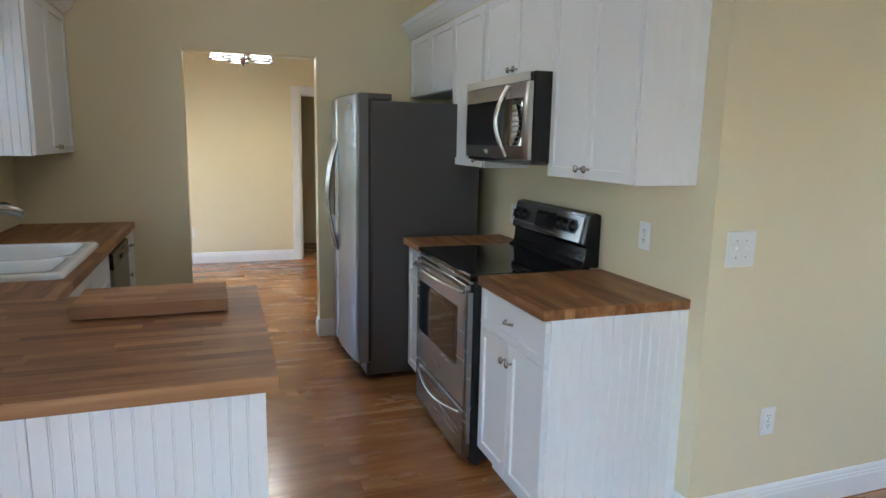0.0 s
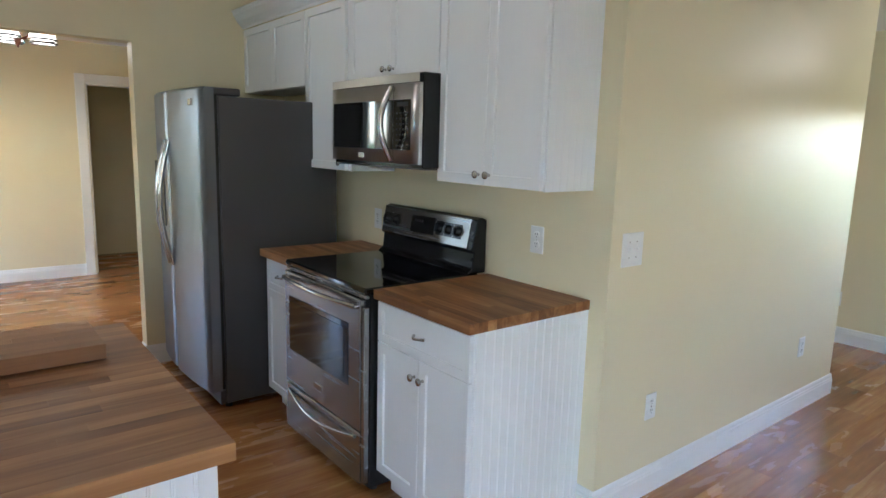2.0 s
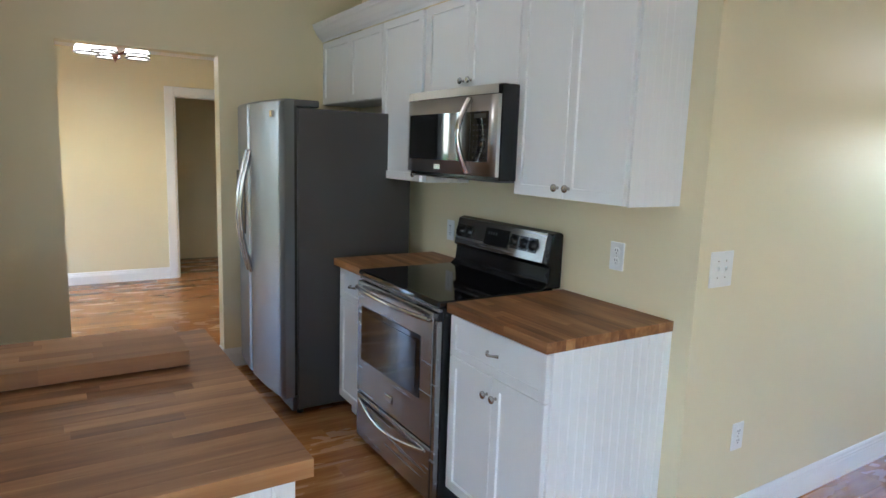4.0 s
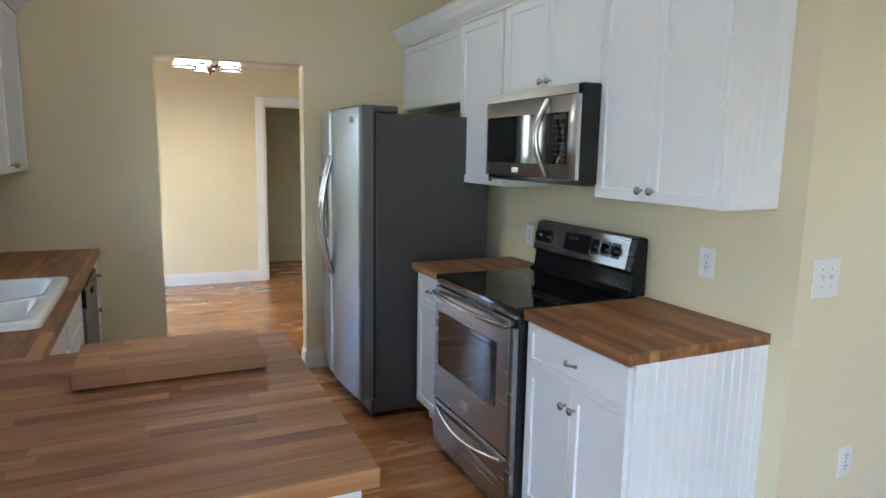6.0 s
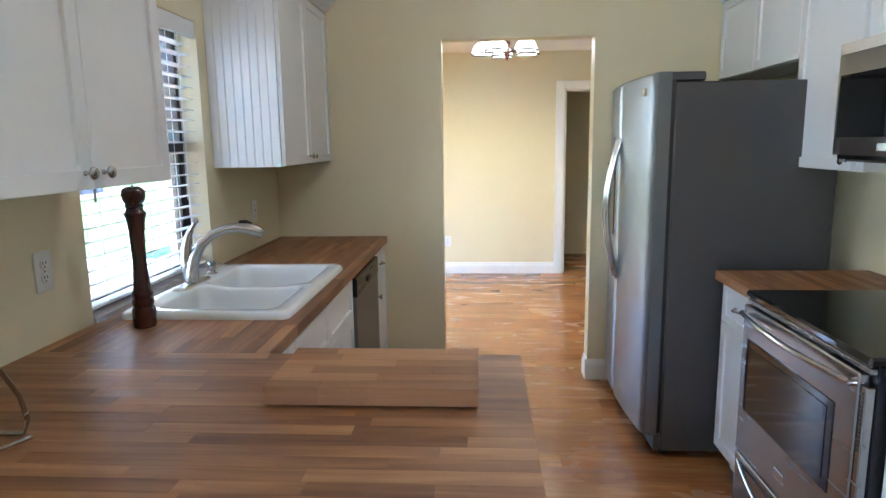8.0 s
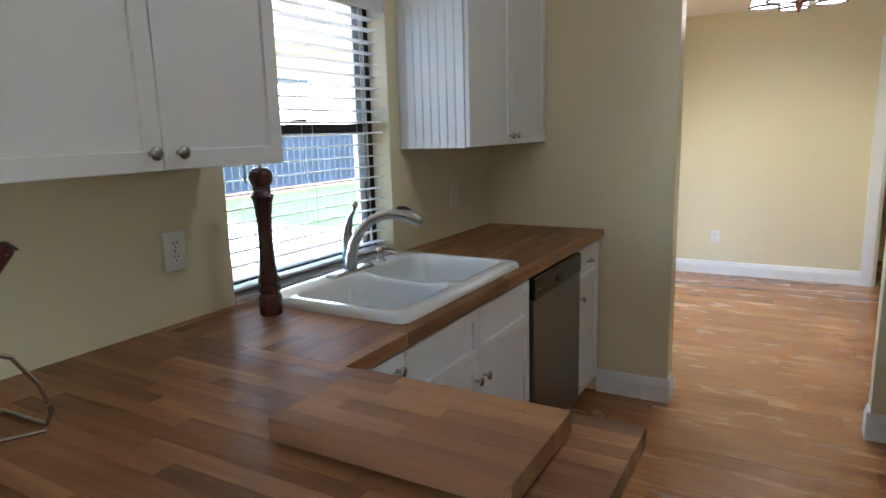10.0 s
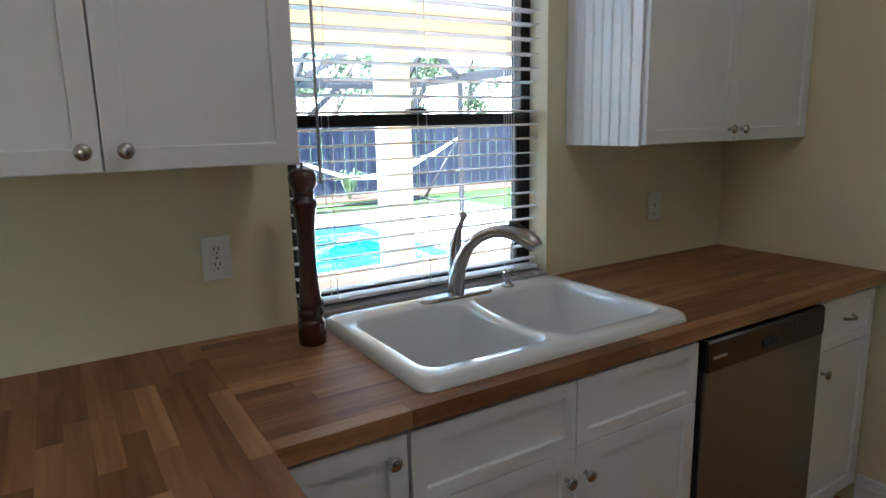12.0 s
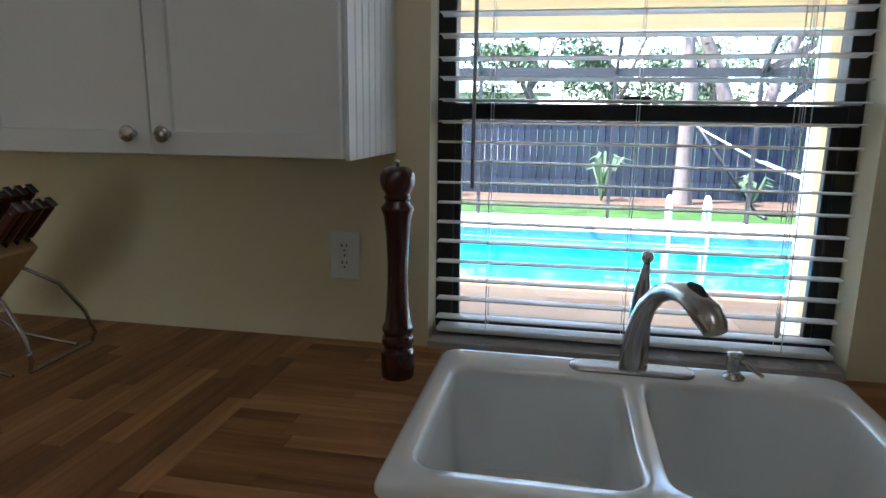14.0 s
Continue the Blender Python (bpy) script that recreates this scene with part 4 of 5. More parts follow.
# ---- chandelier ----
ch = thing("chandelier", pose(0.488, 6.5, 0), "lit five-arm chandelier with frosted bell shades", "chandelier")
part("column", lathe([(0.0, 2.150), (0.006, 2.156), (0.010, 2.168), (0.018, 2.180), (0.026, 2.196), (0.020, 2.215), (0.024, 2.24), (0.030, 2.29), (0.024, 2.33), (0.012, 2.35), (0.012, 2.40), (0.06, 2.412), (0.065, 2.439)], 20), M_COPPER, ch, "aged copper column and canopy")
for i in range(5):
    a = radians(100 + 72 * i)
    dx, dy = math.cos(a), math.sin(a)
    part("arm", tube([(0.02 * dx, 0.02 * dy, 2.215), (0.08 * dx, 0.08 * dy, 2.235), (0.15 * dx, 0.15 * dy, 2.285), (0.19 * dx, 0.19 * dy, 2.318), (0.205 * dx, 0.205 * dy, 2.305)], 0.007, 8), M_COPPER, ch, "aged copper arm")
    sh = part("shade", lathe([(0.022, 2.306), (0.038, 2.303), (0.062, 2.286), (0.082, 2.255), (0.092, 2.214), (0.089, 2.213), (0.079, 2.253), (0.059, 2.282), (0.034, 2.298), (0.018, 2.301)], 24, pose(0.205 * dx, 0.205 * dy, 0)), M_SHADE, ch, "lit frosted glass bell shade")
    bm = tube([(0.093 * math.cos(k * math.pi / 14), 0.093 * math.sin(k * math.pi / 14), 2.211) for k in range(29)], 0.0075, 6)
    bm.transform(pose(0.205 * dx, 0.205 * dy, 0))
    part("rim", bm, M_BRONZE, sh, "dark bronze rim")
    part("cap", lathe([(0.026, 2.298), (0.024, 2.318), (0.012, 2.325)], 14, pose(0.205 * dx, 0.205 * dy, 0)), M_COPPER, sh)
    bulb = new("chandelier_bulb", bpy.data.lights.new("chandelier_bulb", "POINT"))
    bulb.data.energy, bulb.data.color, bulb.data.shadow_soft_size = BULB, (1.0, 0.94, 0.76), 0.03
    bulb.matrix_world = pose(0.488 + 0.205 * dx, 6.5 + 0.205 * dy, 2.235)



def ceiling_lamp(x, y, watts, label):
    """A round glass lamp under the sloping ceiling, with its bulb below the dome."""
    z = 3.02 - 0.6 * (x + 1.2) / 6.98
    lamp = thing("ceiling_lamp", pose(x, y, z), label, "ceiling lamp")
    part("base", lathe([(0.0, 0.02), (0.15, 0.02), (0.165, 0.0), (0.165, -0.03), (0.15, -0.035), (0.0, -0.035)], 28), M_COPPER, lamp, "aged copper rim")
    part("dome", lathe([(0.15, -0.036), (0.148, -0.07), (0.13, -0.11), (0.09, -0.14), (0.04, -0.153), (0.0, -0.155)], 28), M_SHADE, lamp, "lit frosted glass dome")
    glow = new("ceiling_lamp_bulb", bpy.data.lights.new("ceiling_lamp_bulb", "POINT"))
    glow.data.energy, glow.data.color, glow.data.shadow_soft_size = watts, (1.0, 0.93, 0.82), 0.14
    glow.matrix_world = pose(x, y, z - 0.31)


ceiling_lamp(4.9, 1.14, 0.35, "lit round frosted glass ceiling lamp in the living room")
ceiling_lamp(0.45, 3.2, 0.26, "lit round frosted glass ceiling lamp in the kitchen")

mt = tagged(part("doormat", boxes((4.39, 5.15, 0.95, 1.56, 0.0005, 0.010), bevel=0.003), M_MAT), "dark ribbed doormat lying on the floor", "doormat")


# ---- garden: patio, pool, screen cage, fence, trees ----
M_GRASS = material("lawn", (0.022, 0.050, 0.010), 0.9, var=0.35, scale=2.5, bump=0.8, bscale=60)
M_MULCH = material("mulch", (0.065, 0.042, 0.028), 0.95, var=0.4, scale=9, bump=0.8, bscale=70)
M_CONC = material("pale_pool_deck", (0.50, 0.49, 0.465), 0.8, var=0.08, scale=2, bump=0.3, bscale=90)
M_POOL = material("pool_shell", (0.03, 0.38, 0.50), 0.5, var=0.05, scale=3)
M_TILE = material("blue_waterline_tile", (0.03, 0.08, 0.22), 0.25, var=0.2, scale=12)
M_PAVER = wood("wood_look_patio_tile", [(0.0, (0.20, 0.100, 0.036)), (0.5, (0.28, 0.150, 0.058)), (1.0, (0.37, 0.215, 0.092))], 0.5, 1.0, 0.8, blotch=0.5)
M_STUCCO = material("cream_stucco", (0.80, 0.75, 0.56), 0.85, var=0.05, scale=3, bump=0.5, bscale=120)
M_SOFFIT = material("cream_soffit", (0.82, 0.78, 0.62), 0.8, var=0.03, scale=3)
M_FENCE = material("slate_fence", (0.013, 0.017, 0.026), 0.75, var=0.25, scale=4, bump=0.3, bscale=50, stretch=(1, 1, 0.2), spread=0.2)
M_BARK = material("pine_bark", (0.090, 0.070, 0.060), 0.95, var=0.35, scale=10, bump=1.0, bscale=30, stretch=(1, 1, 0.3))
M_LEAF = material("leaves", (0.055, 0.085, 0.042), 0.6, var=0.45, scale=1.2)
M_FROND = material("fronds", (0.042, 0.075, 0.030), 0.55, var=0.3, scale=4)
M_CAGE = material("cage_aluminium", (0.018, 0.017, 0.017), 0.5, 0.4, var=0.15)
M_ROPE = material("white_rope", (0.75, 0.73, 0.68), 0.8, var=0.1, scale=20)
M_LADDER = material("ladder_white", (0.78, 0.80, 0.82), 0.3, var=0.03)
M_ROOF = material("pale_roof", (0.48, 0.46, 0.44), 0.85, var=0.1, scale=5)
for m in (M_GRASS, M_MULCH, M_PAVER, M_FENCE, M_CONC, M_LEAF):
    m.node_tree.nodes["Principled BSDF"].inputs["Specular IOR Level"].default_value = 0.12
M_WATER = glass("pool_water", (0.50, 0.92, 0.97), 0.02)
wt = M_WATER.node_tree
wnz = wt.nodes.new("ShaderNodeTexNoise")
wnz.inputs["Scale"].default_value = 5.0
wbp = wt.nodes.new("ShaderNodeBump")
wbp.inputs["Strength"].default_value, wbp.inputs["Distance"].default_value = 0.5, 0.02
wt.links.new(wnz.outputs["Fac"], wbp.inputs["Height"])
wt.links.new(wbp.outputs[0], wt.nodes["Principled BSDF"].inputs["Normal"])
wt.nodes["Principled BSDF"].inputs["IOR"].default_value = 1.33

GZ = -0.25
PX0, PX1, PY0, PY1 = -9.10, -5.86, -7.0, 6.75       # pool
bm = bmesh.new()
for r in ((-600, PX0 - 1.4, -600, 600), (PX0 - 1.4, 600, -600, PY0 - 1.5), (PX0 - 1.4, 600, 9.94, 600), (-1.2, 600, PY0 - 1.5, 9.94)):
    box(bm, r[0], r[1], r[2], r[3], GZ - 0.3, GZ)
structure("ground", bm, M_GRASS, "sunlit green lawn", "lawn")
bm = boxes((PX0 - 1.4, PX0, PY0 - 1.5, 9.94, GZ - 0.3, -0.15), (PX0, PX1, PY0 - 1.5, PY0, GZ - 0.3, -0.15), (PX0, PX1, PY1, 9.94, GZ - 0.3, -0.15), (PX1, PX1 + 0.07, PY0 - 1.5, 9.94, GZ - 0.3, -0.15))
structure("pool_deck", bm, M_CONC, "pale concrete pool deck in the sun", "pool deck")
structure("patio_base", boxes((PX1 + 0.07, -1.187, PY0 - 1.5, 9.94, GZ - 0.3, -0.162)), M_CONC, "concrete patio slab", "patio")
bm = boxes((PX0 - 0.1, PX0, PY0, PY1, -1.6, GZ - 0.301), (PX1, PX1 + 0.1, PY0, PY1, -1.6, GZ - 0.301), (PX0, PX1, PY0 - 0.1, PY0, -1.6, GZ - 0.301), (PX0, PX1, PY1, PY1 + 0.1, -1.6, GZ - 0.301), (PX0 - 0.1, PX1 + 0.1, PY0 - 0.1, PY1 + 0.1, -1.7, -1.6))
structure("pool_shell", bm, M_POOL, "light blue plaster pool shell", "pool")
bm = boxes((PX0, PX0 + 0.012, PY0, PY1, -0.42, -0.17), (PX1 - 0.012, PX1, PY0, PY1, -0.42, -0.17), (PX0 + 0.012, PX1 - 0.012, PY1 - 0.012, PY1, -0.42, -0.17))
structure("waterline_tile", bm, M_TILE, "dark blue waterline tile band", "tile band")
bm = bmesh.new()
vs = [bm.verts.new(p) for p in ((PX0 + 0.013, PY0, -0.26), (PX1 - 0.013, PY0, -0.26), (PX1 - 0.013, PY1 - 0.013, -0.26), (PX0 + 0.013, PY1 - 0.013, -0.26))]
bm.faces.new(vs)
wob = structure("water", bm, M_WATER, "clear turquoise pool water", "water")
wob.visible_shadow = False
structure("mulch_bed", boxes((-14.35, -12.9, -20, 30, GZ, GZ + 0.03)), M_MULCH, "brown mulch bed along the fence", "mulch bed")

# covered patio
# Roof stops short of the house: an added gap that lets sky light in.
structure("patio_roof", boxes((-4.6, -2.45, -8.5, 9.9, 2.42, 2.62), (-4.62, -4.38, -8.5, 9.9, 2.095, 2.419), (-2.55, -2.45, -8.5, 9.9, 2.30, 2.419)), M_SOFFIT, "cream patio ceiling with edge beam", "patio roof")
structure("house_roof", boxes((-1.2, 8.5, -8.5, 10.5, 3.35, 3.45)), M_ROOF, "pale roof over the house", "roof")
post = thing("patio_post", pose(-4.5, 5.095, -0.15), "square cream stucco patio post", "post")
part("shaft", boxes((-0.125, 0.125, -0.125, 0.125, 0.0, 2.243), bevel=0.01), M_STUCCO, post)
part("plinth", boxes((-0.137, 0.137, -0.137, 0.137, 0.0, 0.12), bevel=0.01), M_STUCCO, post)
fan = thing("ceiling_fan", pose(-3.0, 6.8, 0), "white patio ceiling fan at rest", "ceiling fan")
part("rod", tube([(0, 0, 2.26), (0, 0, 2.42)], 0.014, 8), M_LADDER, fan)
part("motor", lathe([(0.0, 2.12), (0.07, 2.13), (0.10, 2.17), (0.10, 2.22), (0.06, 2.26), (0.0, 2.265)], 20), M_LADDER, fan)
for i in range(5):
    bm = boxes((0.10, 0.62, -0.06, 0.06, 2.185, 2.193), bevel=0.003)
    bm.transform(pose(0, 0, 0, 0, 0, 72 * i + 10))
    part("blade", bm, M_LADDER, fan)


def beam(bm, a, b, w=0.05):
    """A square metal bar from a to b."""
    a, b = Vector(a), Vector(b)
    d = b - a
    t = boxes((0, d.length, -w / 2, w / 2, -w, w))
    q = d.to_track_quat("X", "Z").to_matrix().to_4x4()
    merge(bm, t, Matrix.Translation(a) @ q)


CX, EV, CN = -10.4, 2.24, 8.43
cage = thing("screen_cage", pose(CX, CN, -0.15), "dark bronze aluminium pool screen cage", "screen cage")
inv = Matrix.Translation((-CX, -CN, 0.15))


def bar(name, a, b, w=0.07):
    bm = bmesh.new()
    beam(bm, a, b, w)
    bm.transform(inv)
    part(name, bm, M_CAGE, cage)


for k in range(-5, 3):
    y = 4.03 + 2.2 * k
    bar("post", (CX, y, -0.15), (CX, y, EV), 0.05)
    bar("rafter", (CX, y, EV), (CX + 1.5, y, 3.35), 0.05)
    bar("purlin", (CX + 1.5, y, 3.35), (-4.7, y, 3.35), 0.05)
bar("rail", (CX, -7.0, EV), (CX, CN, EV))
bar("rail", (CX, CN, EV), (-4.7, CN, EV))
bar("ridge", (CX + 1.5, -7.0, 3.35), (CX + 1.5, CN, 3.35))
for x in (-8.4, -6.5):
    bar("post", (x, CN, -0.15), (x, CN, EV), 0.05)
    bar("rafter", (x, CN, EV), (x, CN - 1.4, 3.35), 0.05)
bar("hip_rafter", (CX, CN, EV), (CX + 1.5, CN - 1.4, 3.35))
bar("brace", (CX, 6.23, EV - 0.8), (CX, 7.1, EV), 0.05)
bar("brace", (CX, CN, 1.4), (CX + 0.9, CN, EV), 0.05)
bar("brace", (CX, 6.23, EV), (CX + 0.9, 7.2, 2.9), 0.05)

# pool ladder
ld = thing("pool_ladder", pose(-9.22, 5.10, -0.15), "white pool ladder rails at the far edge", "pool ladder")
for s in (-0.27, 0.27):
    P = [Vector((-0.22, s, 0.0)), Vector((-0.22, s, 0.40))] + [Vector((-0.06 - 0.16 * math.cos(k * math.pi / 8), s, 0.40 + 0.14 * math.sin(k * math.pi / 8))) for k in range(1, 8)] + [Vector((0.10, s, 0.40)), Vector((0.20, s, -0.9))]
    part("rail", tube(P, 0.024, 10), M_LADDER, ld)
for z in (-0.35, -0.62):
    part("step", boxes((0.14, 0.24, -0.26, 0.26, z, z + 0.03), bevel=0.006), M_LADDER, ld)

# fence of upright boards
fence = thing("fence", pose(-14.5, 0, GZ), "dark slate-grey board fence", "fence")
fm = boxes((-0.012, 0.012, -0.072, 0.072, 0.0, 1.82), bevel=0.004)
o = part("board", fm, M_FENCE, fence)
o.matrix_local = pose(0, -14.0, 0)
fmesh = o.data
frng = random.Random(8)
for i in range(1, 255):
    o = new("board", fmesh)
    o.parent = fence
    o.matrix_local = pose((i % 2) * 0.02, -14.0 + i * 0.152, frng.uniform(-0.01, 0.005))
for z in (0.35, 1.52):
    part("rail", boxes((-0.07, -0.03, -14.1, 24.8, z, z + 0.09)), M_FENCE, fence)
structure("neighbour_house", boxes((-31, -27, -9, 2.0, GZ, 2.6), (-31.6, -26.4, -9.6, 2.6, 2.6, 2.9)), M_CONC, "pale neighbouring house behind the fence", "house")


def foliage(centre, spread, n, size, rng):
    """Small leaf clumps in an uneven crown."""
    verts, faces = [], []
    blobs = [(Vector(centre) + Vector((rng.gauss(0, spread[0] * 0.5), rng.gauss(0, spread[1] * 0.5), rng.gauss(0, spread[2] * 0.5))), rng.uniform(0.35, 0.9)) for _ in range(14)]
    for _ in range(n):
        c, r = rng.choice(blobs)
        p = c + Vector((rng.gauss(0, 1), rng.gauss(0, 1), rng.gauss(0, 0.7))) * r * 0.6
        u = Vector((rng.gauss(0, 1), rng.gauss(0, 1), rng.gauss(0, 1))).normalized()
        v = u.orthogonal().normalized()
        s = size * rng.uniform(0.6, 1.4)
        k = len(verts)
        verts += [tuple(p - u * s), tuple(p + v * s * 0.45), tuple(p + u * s), tuple(p - v * s * 0.45)]
        faces.append((k, k + 1, k + 2, k + 3))
    me = bpy.data.meshes.new("crown")
    me.from_pydata(verts, [], faces)
    me.materials.append(M_LEAF)
    return me


def tree(name, base, top, r, crown_at, spread, n, label, seed, limbs=4):
    g = random.Random(seed)
    t = thing(name, pose(*base), label, "tree")
    b, e = Vector((0, 0, 0)), Vector(top) - Vector(base)
    P = [b.lerp(e, i / 8) + Vector((g.uniform(-0.06, 0.06), g.uniform(-0.06, 0.06), 0)) * (i > 0) for i in range(9)]
    part("trunk", tube(P, [r * (1.25 if i == 0 else 1 - 0.06 * i) for i in range(9)], 12), M_BARK, t)
    for i in range(limbs):
        s = P[5 + i % 4]
        d = Vector((g.uniform(-1, 1), g.uniform(-1, 1), g.uniform(0.5, 1.1)))
        part("limb", tube([s, s + d * 0.7, s + d * 1.3 + Vector((0, 0, 0.4)), s + d * 1.9 + Vector((0, 0, 0.5))], [r * 0.5, r * 0.38, r * 0.25, r * 0.1], 8), M_BARK, t)
    o = new("crown", foliage(Vector(crown_at) - Vector(base), spread, int(n * 1.1), 0.075, g))
    o.parent = t
    return t


tree("pine_tree", (-13.4, 5.76, GZ), (-13.3, 5.60, 6.2), 0.165, (-13.4, 5.7, 5.4), (2.0, 2.0, 1.3), 1500, "tall pine tree with pale bark by the fence", 1)
tree("tree", (-16.0, 7.9, GZ), (-15.8, 5.6, 5.6), 0.20, (-16.0, 7.2, 4.9), (2.2, 2.2, 1.4), 1500, "leaning tree with grey bark behind the fence", 2)
tree("tree", (-15.9, 7.25, GZ), (-15.9, 9.1, 5.6), 0.18, (-16.0, 9.8, 5.0), (2.2, 2.2, 1.4), 1500, "leaning tree with grey bark behind the fence", 3)
for i, (x, y, h) in enumerate(((-20, 2.0, 3.3), (-21, 4.6, 3.0), (-22, 11.6, 3.4), (-22, 15.0, 3.6), (-21, -2.6, 3.5), (-23, 8.0, 3.2), (-24, 19.0, 3.8))):
    tree("tree", (x, y, GZ), (x + 0.3, y + 0.2, h), 0.17, (x, y, h), (2.2, 2.6, 1.7), 4200, "leafy green tree behind the fence", 20 + i)

# planting by the fence
for i, (x, y, h, n) in enumerate(((-13.4, 4.1, 1.05, 24), (-13.4, 7.1, 0.7, 16), (-13.2, 8.4, 0.75, 18), (-13.4, 9.6, 0.6, 14), (-13.5, 0.8, 0.7, 14))):
    g = random.Random(40 + i)
    pl = thing("garden_plant", pose(x, y, GZ), "green arching garden plant in the mulch bed", "plant", "garden plants")
    for k in range(n):
        a, tl = g.uniform(0, 2 * math.pi), g.uniform(0.3, 1.0)
        d = Vector((math.cos(a), math.sin(a), 0))
        ln = h * g.uniform(0.7, 1.1)
        P = [Vector((0, 0, 0.0)), d * 0.15 * tl + Vector((0, 0, ln * 0.5)), d * 0.4 * tl * h + Vector((0, 0, ln * 0.95)), d * 0.75 * tl * h + Vector((0, 0, ln * 0.85))]
        part("frond", tube(P, [0.012, 0.03, 0.028, 0.004], 5, flat=0.25), M_FROND, pl)

# hammock on its stand
hm = thing("hammock", pose(-12.2, 8.4, GZ), "white rope hammock slung on its stand", "hammock")
bm = bmesh.new()
grid = []
for i in range(15):
    u = i / 14
    row = []
    for j in range(7):
        v = j / 6 - 0.5
        wd = 0.25 + 0.65 * math.sin(math.pi * u)
        row.append(bm.verts.new((v * wd, -1.5 + 3.1 * u, 0.98 - 0.42 * math.sin(math.pi * u) + 0.25 * v * v)))
    grid.append(row)
for a, b in zip(grid, grid[1:]):
    for j in range(6):
        bm.faces.new((a[j], a[j + 1], b[j + 1], b[j]))
bmesh.ops.solidify(bm, geom=bm.faces[:], thickness=0.02)
part("bed", bm, M_ROPE, hm)
for y0, y1, z1 in ((-1.5, -2.72, 1.64), (1.6, 2.55, 1.45)):
    for s in (-0.12, 0.0, 0.12):
        part("rope", tube([(s, y0, 0.98), (0, y1, z1)], 0.014, 6), M_ROPE, hm)
for s, y1 in ((-1, -2.72), (1, 2.55)):
    part("stand_post", tube([(0, s * 1.5, 0.03), (0, y1, 1.68 if s < 0 else 1.5)], 0.03, 8), M_CAGE, hm)
    part("stand_foot", tube([(-0.55, s * 1.5, 0.03), (0.55, s * 1.5, 0.03)], 0.03, 8), M_CAGE, hm)
part("stand_base", tube([(0, -1.5, 0.03), (0, 1.5, 0.03)], 0.03, 8), M_CAGE, hm)


# ---- butcher block staves and floor planks ----
PIECES = {}


def piece(length, width, thick, ease):
    """A plank along x, its top at z = 0, its upper edges eased. Alike pieces share one mesh."""
    key = (round(length, 4), round(width, 4), round(thick, 4), ease)
    if key not in PIECES:
        x, y, e = length / 2, width / 2, ease
        lo = [(-x, -y, -thick), (x, -y, -thick), (x, y, -thick), (-x, y, -thick)]
        mid = [(-x, -y, -e), (x, -y, -e), (x, y, -e), (-x, y, -e)]
        top = [(-x + e, -y + e, 0), (x - e, -y + e, 0), (x - e, y - e, 0), (-x + e, y - e, 0)]
        faces = [(3, 2, 1, 0), (8, 9, 10, 11)]
        for a in (0, 4):
            faces += [(a + i, a + (i + 1) % 4, a + 4 + (i + 1) % 4, a + 4 + i) for i in range(4)]
        me = bpy.data.meshes.new("stave")
        me.from_pydata(lo + mid + top, [], faces)
        PIECES[key] = me
    return PIECES[key]


def lay(name, parent, mat, x0, x1, y0, y1, z, thick, width, lengths, along, rng, ease=0.0005, hole=None, cap=0):
    """Rows of planks over a rectangle, running along x or y. hole: a rectangle left free. Returns how many."""
    count = 0
    a0, a1, b0, b1 = (x0, x1, y0, y1) if along == "x" else (y0, y1, x0, x1)
    rows = max(1, round((b1 - b0) / width))
    w = (b1 - b0) / rows
    for i in range(rows):
        lo, hi = b0 + i * w, b0 + (i + 1) * w
        spans = [(a0, a1)]
        if hole:
            h0, h1, g0, g1 = hole if along == "x" else (hole[2], hole[3], hole[0], hole[1])
            if lo < g1 - 0.004 and hi > g0 + 0.004:
                spans = [(a0, h0), (h1, a1)]
        for s0, s1 in spans:
            p = s0
            first = True
            while p < s1 - 1e-4:
                q = p + (rng.choice(lengths) * (rng.uniform(0.3, 1) if first else 1))
                q = p + round(q - p, 2)
                if s1 - q < min(lengths) * 0.35:
                    q = s1
                me = piece(q - p, w, thick, ease)
                if not me.materials:
                    me.materials.append(mat)
                ob = new(name, me)
                ob.parent = parent
                ob.matrix_local = pose((p + q) / 2, (lo + hi) / 2, z) if along == "x" else pose((lo + hi) / 2, (p + q) / 2, z, 0, 0, 90)
                count += 1
                p, first = q, False
    return count


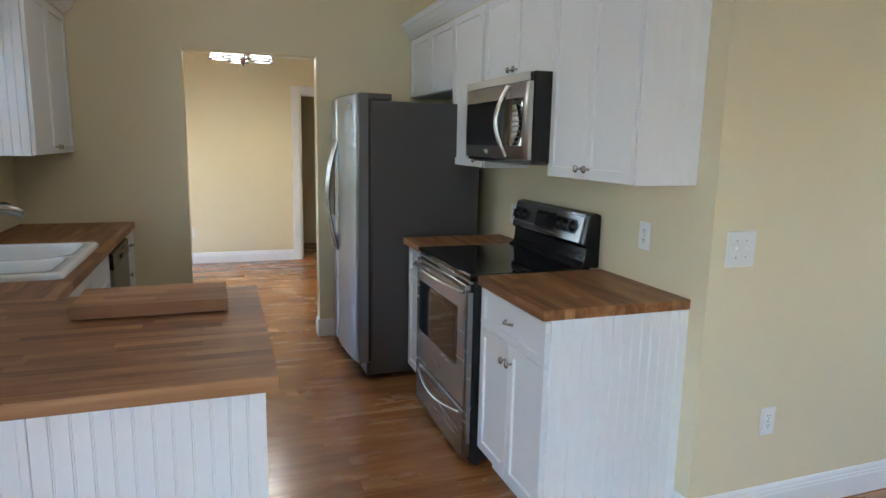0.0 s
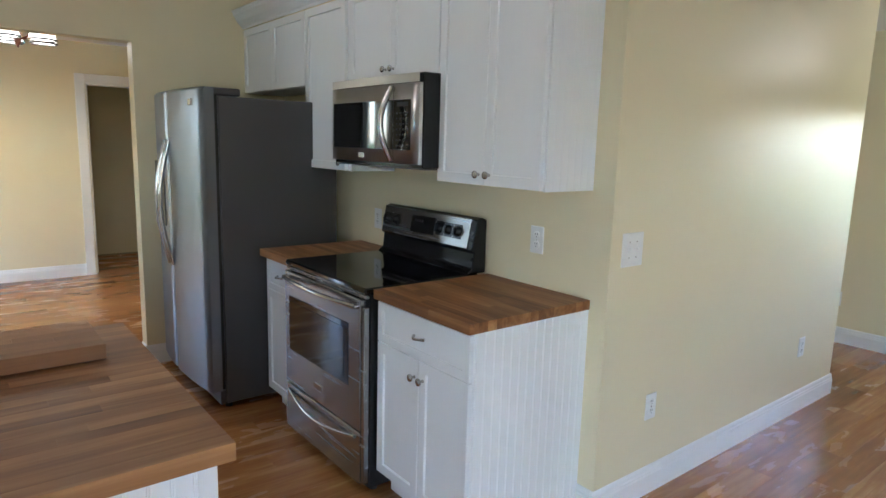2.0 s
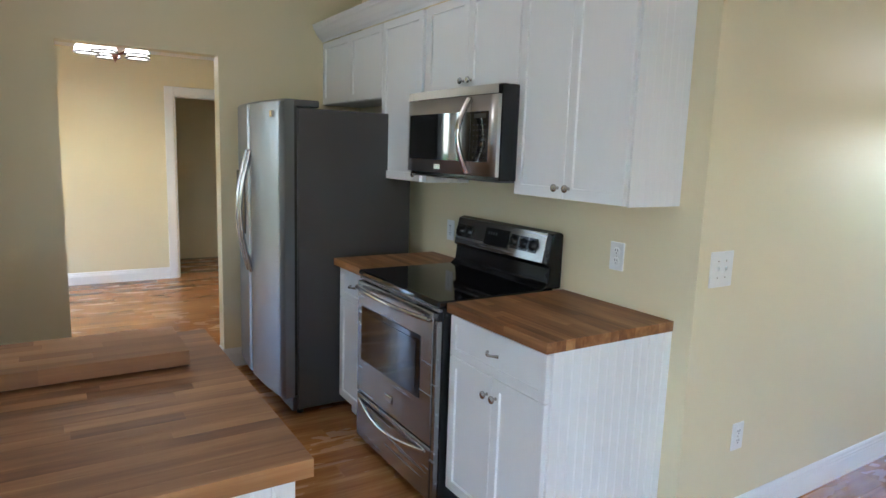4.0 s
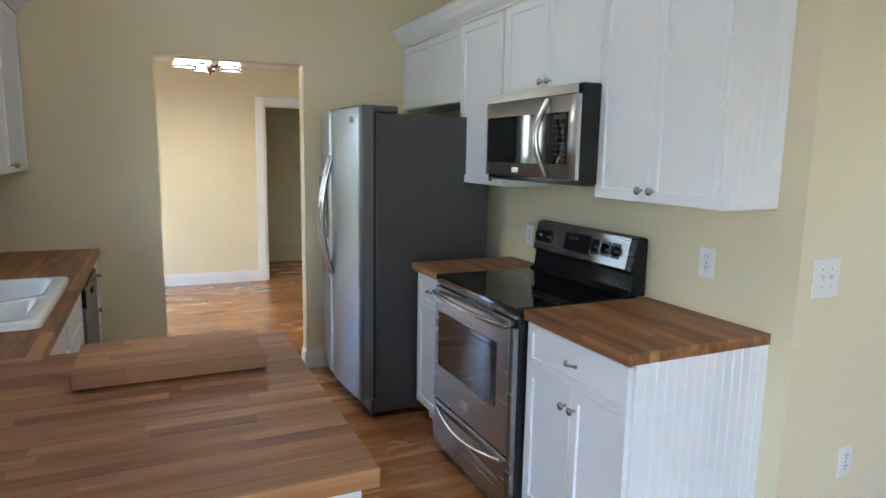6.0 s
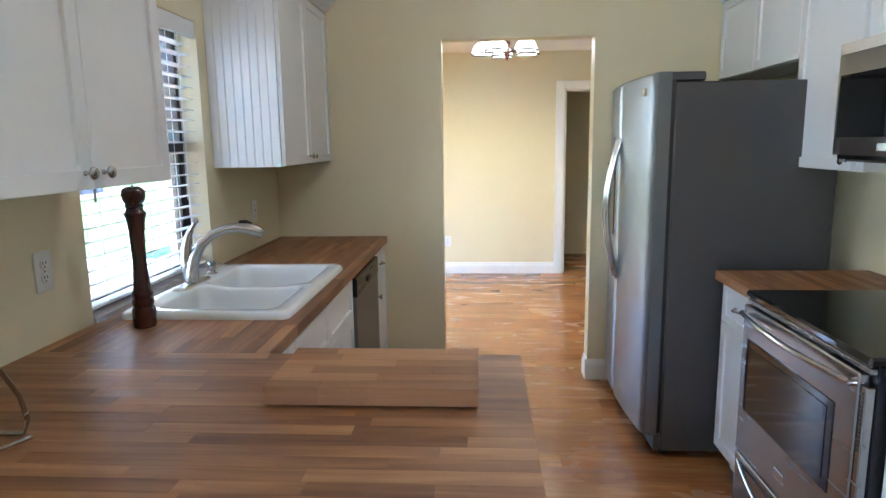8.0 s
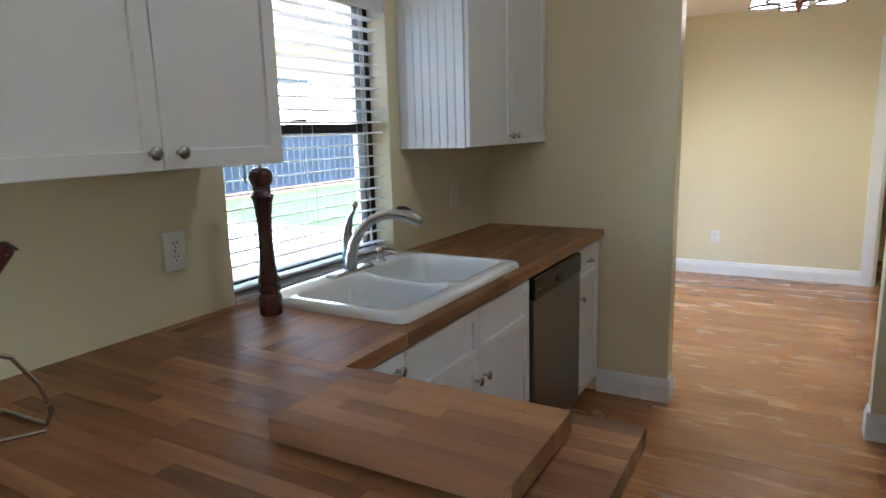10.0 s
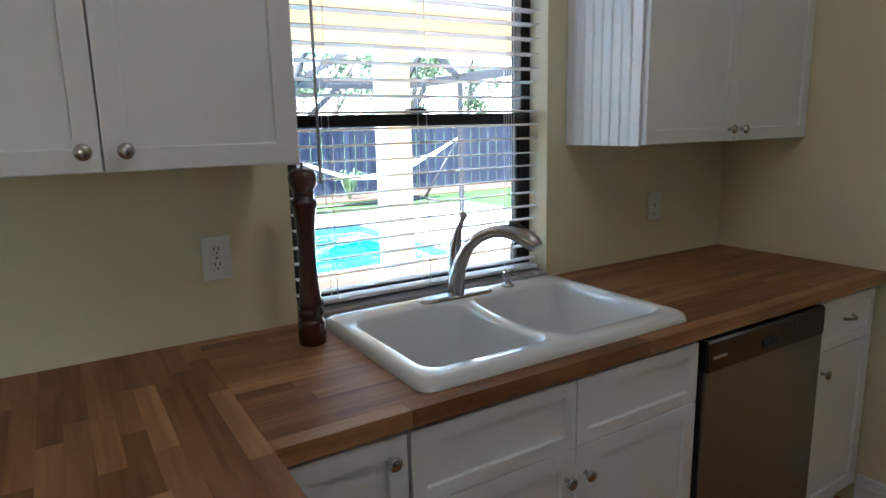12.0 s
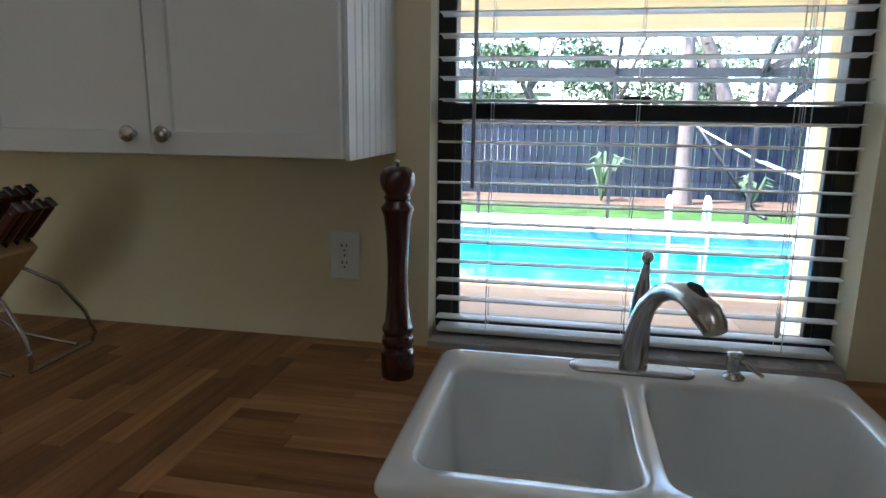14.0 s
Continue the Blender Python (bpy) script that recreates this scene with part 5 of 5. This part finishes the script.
rng = random.Random(5)
ST = [0.22, 0.32, 0.42, 0.54, 0.68, 0.82]
top = thing("peninsula_worktop", pose(0, 0, CB), "oiled butcher block worktop on the peninsula", "worktop")
lay("stave", top, M_WOOD, WX + 0.001, 0.376, 1.662, 2.659, CT - CB, CT - CB, 0.043, ST, "x", rng)
top = thing("sink_worktop", pose(0, 0, CB), "oiled butcher block worktop around the sink", "worktop")
lay("stave", top, M_WOOD, WX + 0.001, -0.312, 2.660, NY - 0.001, CT - CB, CT - CB, 0.0394, ST, "y", rng, hole=(-0.86, -0.40, 3.02, 3.80))
top = thing("range_worktop", pose(0, 0, CB), "oiled butcher block worktop beside the range", "worktop")
lay("stave", top, M_WOOD, 1.302, EX - 0.001, 2.030, 2.632, CT - CB, CT - CB, 0.041, ST, "y", rng)
top = thing("corner_worktop", pose(0, 0, CB), "short oiled butcher block worktop beside the refrigerator", "worktop")
lay("stave", top, M_WOOD, 1.288, EX - 0.001, 3.404, 3.780, CT - CB, CT - CB, 0.041, ST, "y", rng)
board = thing("cutting_board", pose(0.032, 2.440, CT, 0, 0, 0.2), "thick end-joined wooden cutting board lying on the peninsula", "cutting board")
lay("stave", board, M_BOARD, -0.233, 0.233, -0.133, 0.133, 0.046, 0.040, 0.0415, [0.20, 0.28, 0.36], "x", rng, ease=0.001)
for fx in (-0.19, 0.19):
    for fy in (-0.11, 0.11):
        part("foot", lathe([(0.012, 0.0), (0.012, 0.006)], 12, pose(fx, fy, 0)), M_RUBBER, board, "black rubber foot")
rng = random.Random(11)
lay("plank", floor, M_FLOOR, -0.98, FX, -1.2, 9.349, 0.0, 0.012, 0.13, [0.9, 1.2, 1.2], "x", rng, ease=0.0006)
rng = random.Random(4)
patio = thing("patio_tiles", pose(0, 0, -0.16), "wood-look plank tiles on the covered patio", "patio tiles", kind="structure")
lay("tile", patio, M_PAVER, PX1 + 0.075, -1.188, -1.0, 8.9, 0.04, 0.038, 0.30, [0.9, 1.2, 1.2], "y", rng, ease=0.002)
